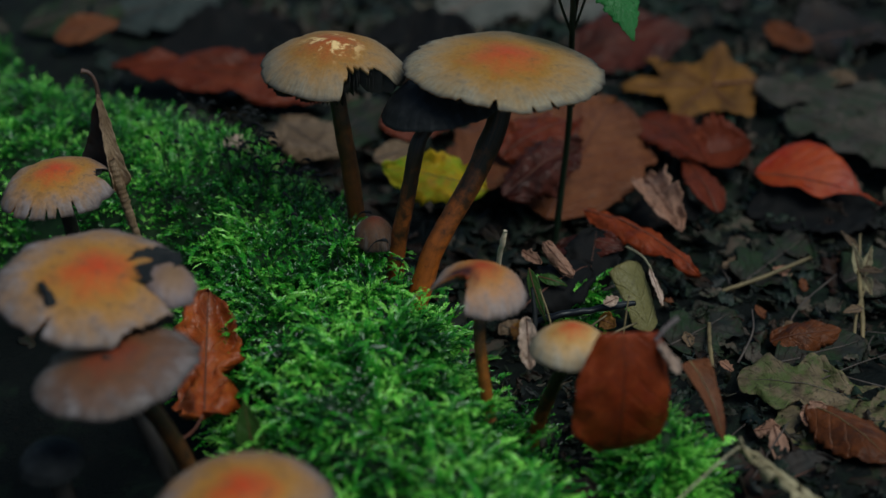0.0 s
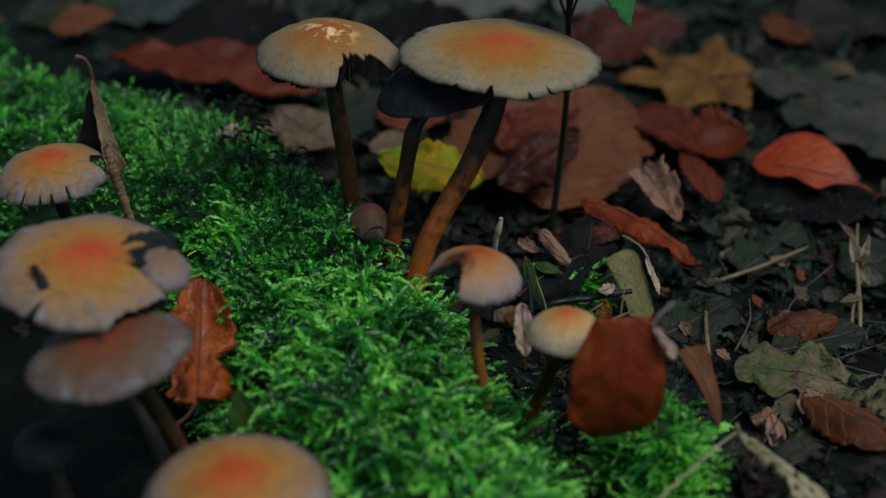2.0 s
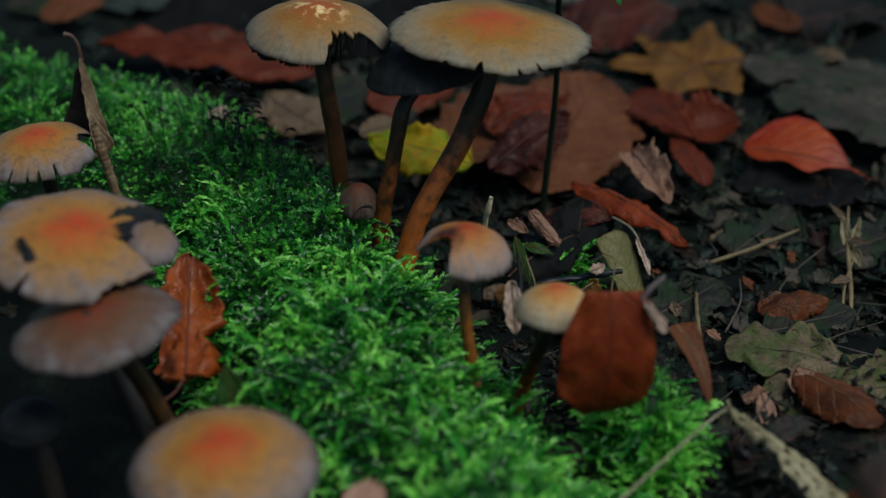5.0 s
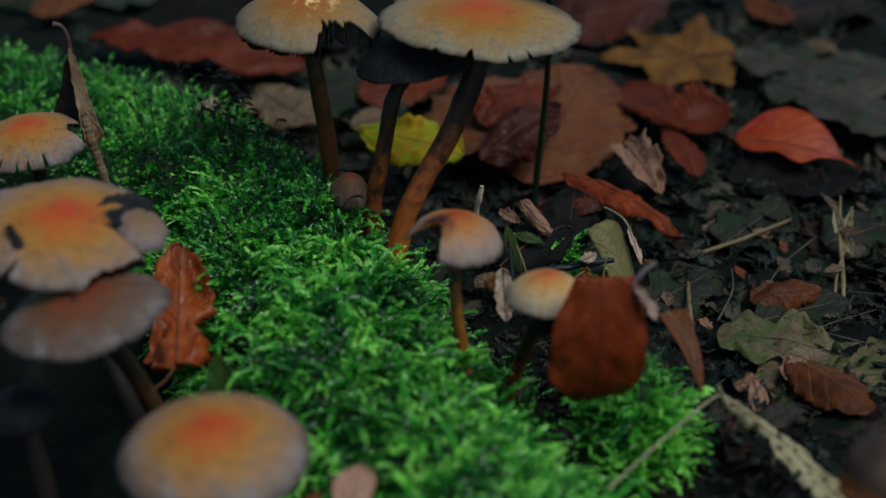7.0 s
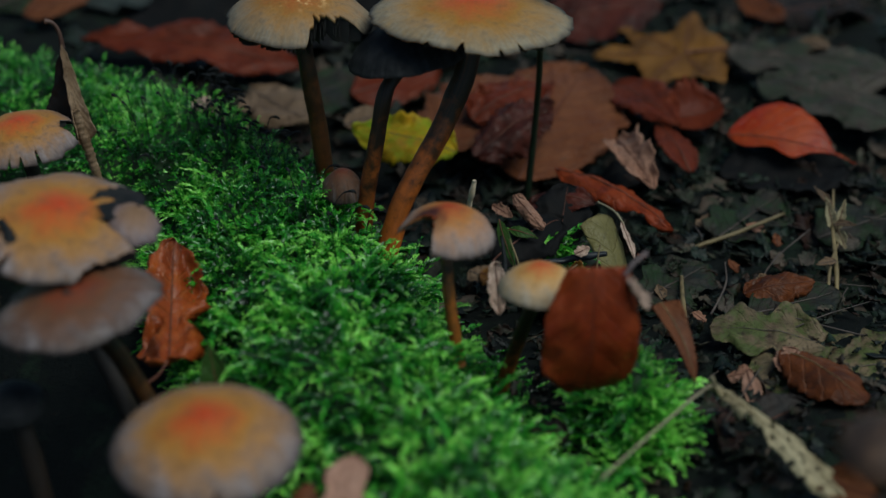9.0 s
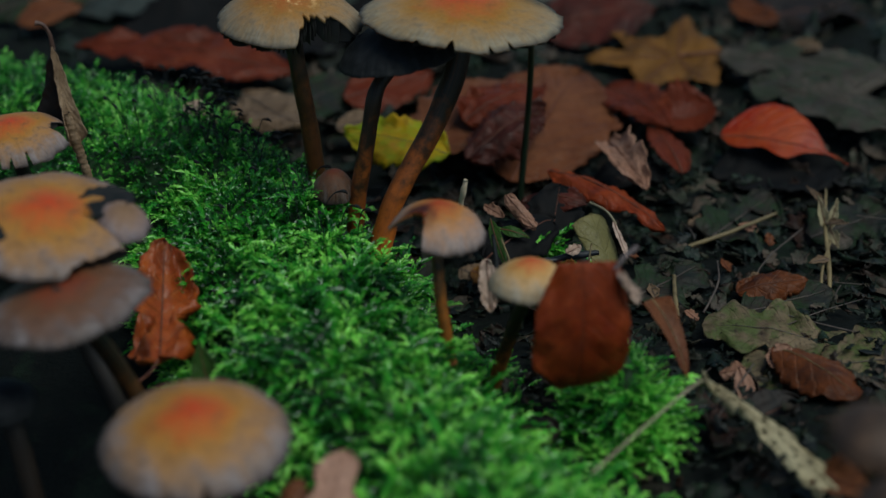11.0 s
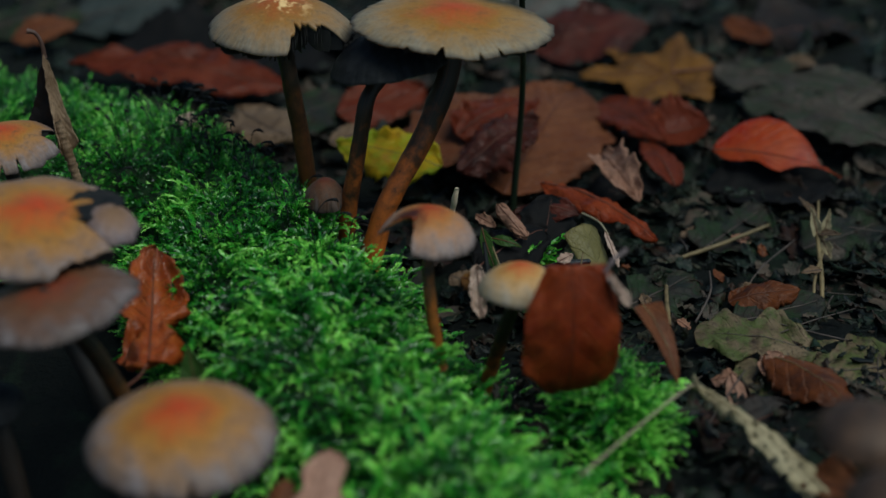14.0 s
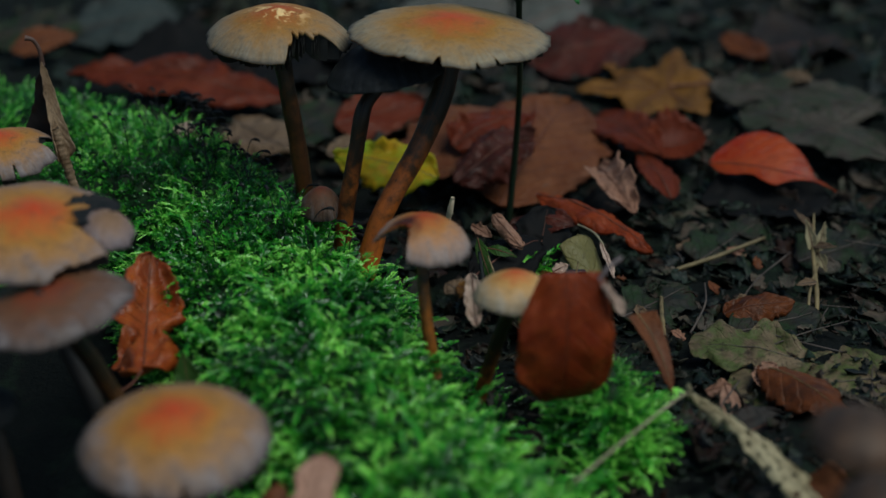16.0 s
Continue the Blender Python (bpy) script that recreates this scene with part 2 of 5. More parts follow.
def leaf_material(name, main, second, vein, rough=0.42, veins=9.0, vein_strength=0.5, dark=0.4, through=0.12, spots=(0.02, 0.012, 0.01), lichen=None, gloss=0.13):
    """Fallen leaf: veins across the blade, blotches, dark spots and a cockled surface."""
    m = Nodes(name)
    uv = m.coords("UV")
    sep = m.add("ShaderNodeSeparateXYZ")
    m.link(uv, sep.inputs[0])
    side = m.math("ABSOLUTE", m.math("SUBTRACT", sep.outputs[1], 0.5))
    wob = m.noise(160, 3, 0.5)
    chev = m.math("FRACT", m.math("ADD", m.math("MULTIPLY", m.math("SUBTRACT", sep.outputs[0], m.math("MULTIPLY", side, 0.62)), veins), m.math("MULTIPLY", wob, 0.45)))
    line = m.mask(m.math("ABSOLUTE", m.math("SUBTRACT", chev, 0.5)), 0.085, 0.02)
    rib = m.mask(side, 0.022, 0.008)
    mesh = m.add("ShaderNodeTexVoronoi", Scale=620.0)
    mesh.feature = "DISTANCE_TO_EDGE"
    m.link(m.coords(), mesh.inputs["Vector"])
    big, fine = m.noise(55, 5, 0.62), m.noise(420, 5, 0.7)
    body = m.mix(m.mask(big, 0.36, 0.64), main, second)
    body = m.mix(m.math("MULTIPLY", m.mask(fine, 0.5, 0.75), 0.30), body, paler(second, (0.6, 0.35, 0.2), 0.15))
    body = m.mix(m.math("MULTIPLY", m.mask(m.noise(38, 7, 0.7, None, 0.6), 0.50, 0.66), 0.35 + 0.4 * dark), body, lerp3(main, spots, 0.8))
    body = m.mix(m.math("MULTIPLY", m.mask(m.noise(210, 6, 0.72), 0.50, 0.66), 0.30), body, paler(second, (0.5, 0.32, 0.22), 0.18))
    if lichen:
        body = m.mix(m.mask(m.noise(80, 7, 0.72), 0.46, 0.57), body, lichen)
    body = m.mix(m.math("MULTIPLY", m.mask(m.noise(130, 5, 0.65), 0.56, 0.7), dark), body, spots)
    body = m.mix(m.math("MULTIPLY", m.math("MAXIMUM", line, rib), m.math("MULTIPLY", m.mask(m.noise(140, 4, 0.6), 0.34, 0.62), vein_strength)), body, vein)
    speck = m.noise(900, 3, 0.6)
    body = m.mix(m.math("MULTIPLY", m.mask(speck, 0.55, 0.68), 0.65 * dark + 0.1), body, spots)
    h = m.math("ADD", m.math("MULTIPLY", m.math("MAXIMUM", line, rib), -0.8), m.math("ADD", m.math("MULTIPLY", fine, 0.25), m.math("MULTIPLY", m.mask(mesh.outputs["Distance"], 0.0, 0.15), 0.25)))
    m.bump(h, 0.55, 0.0006)
    return m.finish(body, m.math("ADD", m.math("MULTIPLY", big, 0.35), rough - 0.22), gloss, through=through)


M_CAP = cap_material("cap_tan", (0.47, 0.045, 0.007), (0.34, 0.152, 0.026), (0.150, 0.118, 0.116), 0.65, clouds=1.6)
M_CAP_LOBE = cap_material("cap_torn_lobe", (0.20, 0.11, 0.055), (0.22, 0.13, 0.085), (0.180, 0.140, 0.155), 0.6)
M_CAP_B = cap_material("cap_golden", (0.44, 0.055, 0.008), (0.300, 0.142, 0.020), (0.235, 0.200, 0.135), 0.45, clouds=0.35, stain=(0.50, 0.80, 0), stained=(0.075, 0.062, 0.022))
M_CAP_F = cap_material("cap_cream", (0.46, 0.058, 0.010), (0.48, 0.255, 0.075), (0.40, 0.33, 0.235), 0.25)
M_CAP_A = cap_material("cap_patched", (0.34, 0.065, 0.010), (0.27, 0.128, 0.026), (0.20, 0.168, 0.118), 0.40, True, clouds=0.2)
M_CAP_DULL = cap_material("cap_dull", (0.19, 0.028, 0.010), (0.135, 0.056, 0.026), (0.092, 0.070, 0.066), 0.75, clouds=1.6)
M_CAP_E = cap_material("cap_bruised", (0.34, 0.036, 0.009), (0.37, 0.150, 0.036), (0.250, 0.200, 0.190), 0.5, stain=(-0.44, -0.24, 0))
M_CAP_SMALL = cap_material("cap_brown", (0.15, 0.030, 0.012), (0.10, 0.040, 0.018), (0.060, 0.034, 0.022), 0.9)
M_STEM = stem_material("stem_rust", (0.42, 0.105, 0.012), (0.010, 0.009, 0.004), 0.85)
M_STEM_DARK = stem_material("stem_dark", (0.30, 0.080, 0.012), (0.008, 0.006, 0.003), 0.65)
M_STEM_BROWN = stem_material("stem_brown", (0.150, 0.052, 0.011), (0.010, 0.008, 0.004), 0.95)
# near-black stem copy, with the shade of the bank's edge in its colour
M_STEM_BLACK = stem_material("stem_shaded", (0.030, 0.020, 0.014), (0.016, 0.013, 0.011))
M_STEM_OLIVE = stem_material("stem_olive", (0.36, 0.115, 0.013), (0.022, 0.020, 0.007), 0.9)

gm = Nodes("gill")
M_GILL = gm.finish(gm.mix(gm.noise(300), (0.018, 0.019, 0.021), (0.05, 0.045, 0.04)), 0.7, 0.3)

L_RUST = leaf_material("leaf_rust", (0.092, 0.0145, 0.006), (0.128, 0.025, 0.009), (0.042, 0.008, 0.004), 0.42)
L_RED = leaf_material("leaf_red", (0.27, 0.018, 0.004), (0.34, 0.046, 0.006), (0.16, 0.014, 0.005), 0.34, 9, 0.50, 0.25, gloss=0.24)
L_DEEP = leaf_material("leaf_deep_red", (0.180, 0.024, 0.007), (0.260, 0.044, 0.010), (0.08, 0.010, 0.005), 0.42, 7, 0.10, 0.50, 0.25, gloss=0.15)
L_BROWN = leaf_material("leaf_brown", (0.112, 0.035, 0.014), (0.150, 0.054, 0.022), (0.066, 0.017, 0.007), 0.45, 10, 0.6, 0.3)
L_YELLOW = leaf_material("leaf_yellow", (0.66, 0.36, 0.010), (0.20, 0.38, 0.016), (0.34, 0.36, 0.03), 0.45, 6, 0.4, 0.45, spots=(0.42, 0.12, 0.02), through=0.3)
L_WINE = leaf_material("leaf_wine", (0.034, 0.010, 0.007), (0.078, 0.017, 0.010), (0.03, 0.008, 0.006), 0.42, 7, 0.2, 0.6, gloss=0.16)
L_GOLD = leaf_material("leaf_gold", (0.187, 0.083, 0.014), (0.122, 0.054, 0.014), (0.144, 0.065, 0.018), 0.5, 5, 0.3, 0.45)
L_TAN = leaf_material("leaf_tan", (0.135, 0.085, 0.050), (0.185, 0.125, 0.080), (0.07, 0.043, 0.027), 0.5, 8, 0.4, 0.55)
L_PINK = leaf_material("leaf_pinkish", (0.260, 0.125, 0.078), (0.340, 0.190, 0.132), (0.144, 0.065, 0.043), 0.45, 8, 0.4, 0.35)
L_GREY = leaf_material("leaf_grey_green", (0.185, 0.130, 0.078), (0.085, 0.066, 0.038), (0.06, 0.05, 0.03), 0.6, 7, 0.15, 0.95, 0.06, lichen=(0.068, 0.082, 0.026))
L_PALE = leaf_material("leaf_pale_dry", (0.40, 0.34, 0.21), (0.27, 0.22, 0.12), (0.12, 0.10, 0.05), 0.5, 12, 0.2, 0.6, 0.1)
L_OLIVE = leaf_material("leaf_olive", (0.165, 0.140, 0.055), (0.105, 0.095, 0.034), (0.10, 0.09, 0.03), 0.4, 3, 0.05, 0.35)
L_WHITE = leaf_material("leaf_weathered", (0.048, 0.058, 0.054), (0.030, 0.038, 0.036), (0.026, 0.028, 0.026), 0.5, 7, 0.3, 0.5)
L_PALEGREY = leaf_material("leaf_pale_grey", (0.125, 0.118, 0.105), (0.075, 0.078, 0.070), (0.05, 0.05, 0.045), 0.5, 7, 0.2, 0.5)
L_GREEN = leaf_material("leaf_fresh_green", (0.032, 0.144, 0.036), (0.043, 0.180, 0.043), (0.065, 0.216, 0.065), 0.40, 7, 0.5, 0.05, 0.3, gloss=0.18)
L_CURL = leaf_material("leaf_curled_dry", (0.150, 0.092, 0.050), (0.32, 0.22, 0.135), (0.05, 0.028, 0.014), 0.45, 14, 0.85, 0.4, gloss=0.25)


L_MOULD = leaf_material("leaf_mouldering", (0.030, 0.023, 0.017), (0.011, 0.016, 0.015), (0.017, 0.015, 0.012), 0.6, 7, 0.12, 0.8, 0.05, lichen=(0.016, 0.030, 0.012))
L_MOULD_PALE = leaf_material("leaf_mouldering_pale", (0.085, 0.066, 0.052), (0.032, 0.032, 0.028), (0.035, 0.03, 0.02), 0.6, 7, 0.12, 0.8, 0.05, lichen=(0.030, 0.036, 0.023))
L_CHEST = leaf_material("leaf_chestnut", (0.048, 0.014, 0.006), (0.125, 0.036, 0.010), (0.20, 0.08, 0.04), 0.40, 5, 0.45, 0.45)
L_ORANGE = leaf_material("leaf_orange", (0.205, 0.034, 0.007), (0.34, 0.072, 0.011), (0.30, 0.11, 0.04), 0.36, 8, 0.5, 0.4, gloss=0.3)


L_SALMON = leaf_material("leaf_salmon", (0.36, 0.185, 0.125), (0.46, 0.26, 0.185), (0.25, 0.12, 0.08), 0.45, 6, 0.3, 0.25)
L_CREAM = leaf_material("leaf_bleached", (0.46, 0.30, 0.22), (0.58, 0.42, 0.34), (0.25, 0.14, 0.09), 0.35, 8, 0.3, 0.4, gloss=0.32)


L_BLADE = leaf_material("blade_dull_green", (0.022, 0.052, 0.009), (0.035, 0.075, 0.014), (0.02, 0.04, 0.008), 0.45, 3, 0.1, 0.2)


def plain_material(name, a, b, scale=300, rough=0.6, spec=0.4):
    m = Nodes(name)
    n = m.noise(scale, 5, 0.65)
    m.bump(n, 0.5, 0.0006)
    return m.finish(m.mix(m.mask(n, 0.35, 0.68), a, b), rough, spec)


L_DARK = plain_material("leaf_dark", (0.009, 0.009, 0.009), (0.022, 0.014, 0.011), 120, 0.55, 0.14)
# near-black, so these leaves carry the dark of shaded hollows in their colour
L_BLACK = plain_material("leaf_black_shade", (0.005, 0.0055, 0.006), (0.009, 0.008, 0.008), 140, 0.7, 0.07)
M_STALK = plain_material("stalk_dark", (0.055, 0.028, 0.02), (0.11, 0.06, 0.045))
M_STALK_MAUVE = plain_material("stalk_mauve", (0.085, 0.062, 0.062), (0.15, 0.115, 0.115))
M_RIB = plain_material("rib_brown", (0.07, 0.022, 0.012), (0.12, 0.04, 0.02))
# spore dust on one cap, painted shade on another
M_CAP_BLUE = plain_material("cap_spore_dust_shade", (0.010, 0.0105, 0.011), (0.022, 0.0225, 0.023), 300, 0.6, 0.15)
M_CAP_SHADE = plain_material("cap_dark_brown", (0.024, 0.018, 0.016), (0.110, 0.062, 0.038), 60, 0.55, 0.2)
M_STRAW = plain_material("straw", (0.080, 0.058, 0.026), (0.22, 0.16, 0.070), 170)
M_STRAW_PALE = plain_material("straw_pale", (0.20, 0.17, 0.10), (0.36, 0.31, 0.20), 200)
M_TWIG = plain_material("twig", (0.035, 0.026, 0.022), (0.080, 0.058, 0.046))
M_NETTLE = plain_material("green_stalk", (0.006, 0.013, 0.007), (0.012, 0.022, 0.009), 400, 0.45)
M_WET_STICK = plain_material("wet_stick", (0.005, 0.006, 0.009), (0.011, 0.012, 0.015), 200, 0.35, 0.25)
M_WET_BLACK = plain_material("wet_debris", (0.009, 0.011, 0.012), (0.018, 0.018, 0.019), 400, 0.6, 0.10)
M_CREAM = plain_material("cream_fibre", (0.5, 0.38, 0.24), (0.62, 0.5, 0.36), 500, 0.6)

sm = Nodes("woodland_soil")
n1, n2 = sm.noise(30, 8, 0.7), sm.noise(420, 6, 0.7)
soil = sm.mix(sm.mask(n1, 0.35, 0.68), (0.006, 0.008, 0.008), (0.012, 0.014, 0.013))
soil = sm.mix(sm.math("MULTIPLY", sm.mask(n2, 0.58, 0.72), 0.6), soil, (0.028, 0.020, 0.015))
soil = sm.mix(sm.math("MULTIPLY", sm.mask(sm.noise(48, 6, 0.7), 0.52, 0.66), 0.7), soil, (0.020, 0.034, 0.020))
sm.bump(sm.math("ADD", n1, n2), 0.9, 0.003)
M_SOIL = sm.finish(soil, 0.8, 0.08)

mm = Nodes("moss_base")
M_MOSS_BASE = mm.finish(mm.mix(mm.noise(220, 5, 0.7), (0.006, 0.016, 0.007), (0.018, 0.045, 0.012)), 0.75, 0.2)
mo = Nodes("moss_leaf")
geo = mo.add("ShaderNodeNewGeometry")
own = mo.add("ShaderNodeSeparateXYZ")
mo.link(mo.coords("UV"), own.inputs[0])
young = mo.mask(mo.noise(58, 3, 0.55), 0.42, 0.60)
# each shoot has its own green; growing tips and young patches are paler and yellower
# lower leaflets are darkened too, painting in the shade between shoots
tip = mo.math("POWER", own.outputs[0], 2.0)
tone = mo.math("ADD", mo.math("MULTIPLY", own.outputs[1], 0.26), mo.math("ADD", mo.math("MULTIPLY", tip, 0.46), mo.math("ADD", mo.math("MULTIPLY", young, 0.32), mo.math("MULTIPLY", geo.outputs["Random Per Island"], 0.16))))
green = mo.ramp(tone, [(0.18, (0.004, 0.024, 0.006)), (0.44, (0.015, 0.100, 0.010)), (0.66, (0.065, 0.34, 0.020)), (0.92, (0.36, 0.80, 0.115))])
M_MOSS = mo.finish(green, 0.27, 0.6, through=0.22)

lm = Nodes("litter_mix")
lg = lm.add("ShaderNodeNewGeometry")
lcol = lm.ramp(lg.outputs["Random Per Island"], [(0.0, (0.0031, 0.0052, 0.0053)), (0.24, (0.0094, 0.0121, 0.0112)), (0.38, (0.0249, 0.0133, 0.0089)), (0.50, (0.0073, 0.0133, 0.0118)),
                                                (0.64, (0.0145, 0.0196, 0.0159)), (0.75, (0.0342, 0.0242, 0.0171)), (0.84, (0.0249, 0.0092, 0.0053)), (0.91, (0.0150, 0.0213, 0.0142)), (0.965, (0.0829, 0.0605, 0.0443))])
ln = lm.noise(240, 6, 0.7)
lcol = lm.mix(lm.math("MULTIPLY", lm.mask(ln, 0.5, 0.7), 0.6), lcol, (0.012, 0.011, 0.011))
lcol = lm.mix(lm.math("MULTIPLY", lm.mask(lm.noise(85, 6, 0.7), 0.48, 0.60), 0.70), lcol, (0.014, 0.028, 0.014))
lcol = lm.mix(lm.math("MULTIPLY", lm.mask(lm.noise(700, 4, 0.7), 0.58, 0.70), 0.5), lcol, (0.085, 0.062, 0.048))
lm.bump(ln, 0.6, 0.0008)
M_LITTER = lm.finish(lcol, 0.5, 0.18, through=0.05)

# ---- ground, one sheet to the horizon ----
MOSS_OUT = np.array([(-.21, .155), (-.147, .122), (-.110, .104), (-.094, .090), (-.073, .056), (-.053, .029), (-.040, .006), (-.027, -.017), (-.019, -.039), (-.010, -.078),
                     (.000, -.101), (.009, -.128), (.028, -.147), (.044, -.162), (.056, -.21), (.0, -.27), (-.045, -.21), (-.038, -.165), (-.058, -.128), (-.084, -.112),
                     (-.088, -.080), (-.108, -.030), (-.127, 0.0), (-.152, .006), (-.187, .035), (-.26, .07), (-.32, .16), (-.28, .23), (-.225, .205)])
MOSS_PATCH = np.array([(.035, -.098), (.039, -.083), (.046, -.081), (.054, -.092), (.056, -.104), (.049, -.114), (.040, -.117), (.033, -.110)])
MOSS_HOLLOW = np.array([(-.016, -.060), (.004, -.050), (.012, -.066), (.010, -.090), (.026, -.112), (.020, -.130), (.004, -.118), (-.010, -.094), (-.014, -.076)])
MOSS_CLUMP = np.array([(.019, .004), (.024, .008), (.028, .002), (.031, -.010), (.028, -.015), (.024, -.008)])


def inside(poly, x, y):
    """Signed distance to an outline, positive inside."""
    x, y = np.asarray(x, float), np.asarray(y, float)
    best = np.full(x.shape, 1e9)
    odd = np.zeros(x.shape, bool)
    for (ax, ay), (bx, by) in zip(poly, np.roll(poly, -1, axis=0)):
        dx, dy = bx - ax, by - ay
        t = np.clip(((x - ax) * dx + (y - ay) * dy) / (dx * dx + dy * dy), 0, 1)
        best = np.minimum(best, np.hypot(x - ax - t * dx, y - ay - t * dy))
        cross = (ay > y) != (by > y)
        odd ^= cross & (x < ax + (y - ay) * dx / (dy if dy else 1e-9))
    return np.where(odd, best, -best)


def ground_z(x, y):
    x, y = np.asarray(x, float), np.asarray(y, float)
    z = -0.016 + 0.016 * smooth(0.0, 0.2, y) + 0.0030 * field(x, y, 5, 0.09) + 0.004 * smooth(.1, -.1, y) * smooth(0.0, .08, x)
    z = z - 0.016 * smooth(-0.10, -0.15, x) * smooth(-0.02, -0.08, y) - 0.012 * smooth(-.08, -.13, y) * smooth(-.03, -.09, x)
    return z


def moss_z(x, y):
    """Top of the moss cushion's base, below the shoots."""
    d = inside(MOSS_OUT, x, y)
    top = np.interp(y, [-.25, -.15, -.10, -.02, .04, .1], [.010, .012, .017, .021, .026, .022])
    z = np.maximum(ground_z(x, y), lerp(-0.012, top - 0.001 + 0.0030 * field(x, y, 9, 0.040) + 0.0014 * field(x, y, 10, 0.016), smooth(-0.010, 0.026, d)))
    d2 = inside(MOSS_PATCH, x, y)
    z = np.maximum(z, lerp(-0.014, lerp(-0.010, 0.0270, smooth(-.122, -.084, y)) + 0.002 * field(x, y, 12, 0.03), smooth(-0.006, 0.014, d2)))
    d3 = inside(MOSS_CLUMP, x, y)
    return np.maximum(z, lerp(-0.014, lerp(-.001, .009, smooth(-.012, .004, y)), smooth(-0.002, 0.004, d3)))


near = np.arange(-0.42, 0.4201, 0.005)
far_steps = 0.42 * 1.35 ** np.arange(1, 30)
gx = np.concatenate([-far_steps[::-1], near, far_steps])
gy = np.concatenate([-far_steps[::-1], near, far_steps + 0.0])
GX, GY = np.meshgrid(gx, gy, indexing="ij")
gv = np.stack([GX, GY, ground_z(GX, GY)], -1).reshape(-1, 3)
ground = part("ground", mesh_from("ground", gv, grid_faces(len(gx), len(gy))[:, ::-1]), M_SOIL)
tagged(ground, "dark damp woodland soil under fallen leaves", "ground", kind="structure")

bx, by = np.arange(-0.33, 0.085, 0.003), np.arange(-0.275, 0.24, 0.003)
BX, BY = np.meshgrid(bx, by, indexing="ij")
bz = moss_z(BX, BY)
on = np.maximum.reduce([inside(MOSS_OUT, BX, BY), inside(MOSS_PATCH, BX, BY), inside(MOSS_CLUMP, BX, BY)]) > -0.009
bf = grid_faces(len(bx), len(by))[:, ::-1]
bf = bf[on.ravel()[bf].all(1)]
used = np.unique(bf)
remap = np.full(BX.size, -1)
remap[used] = np.arange(len(used))
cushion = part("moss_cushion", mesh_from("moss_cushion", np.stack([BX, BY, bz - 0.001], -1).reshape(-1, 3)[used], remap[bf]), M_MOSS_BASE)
tagged(cushion, "dense bright green moss cushion over a low woodland bank", "moss", kind="stuff")


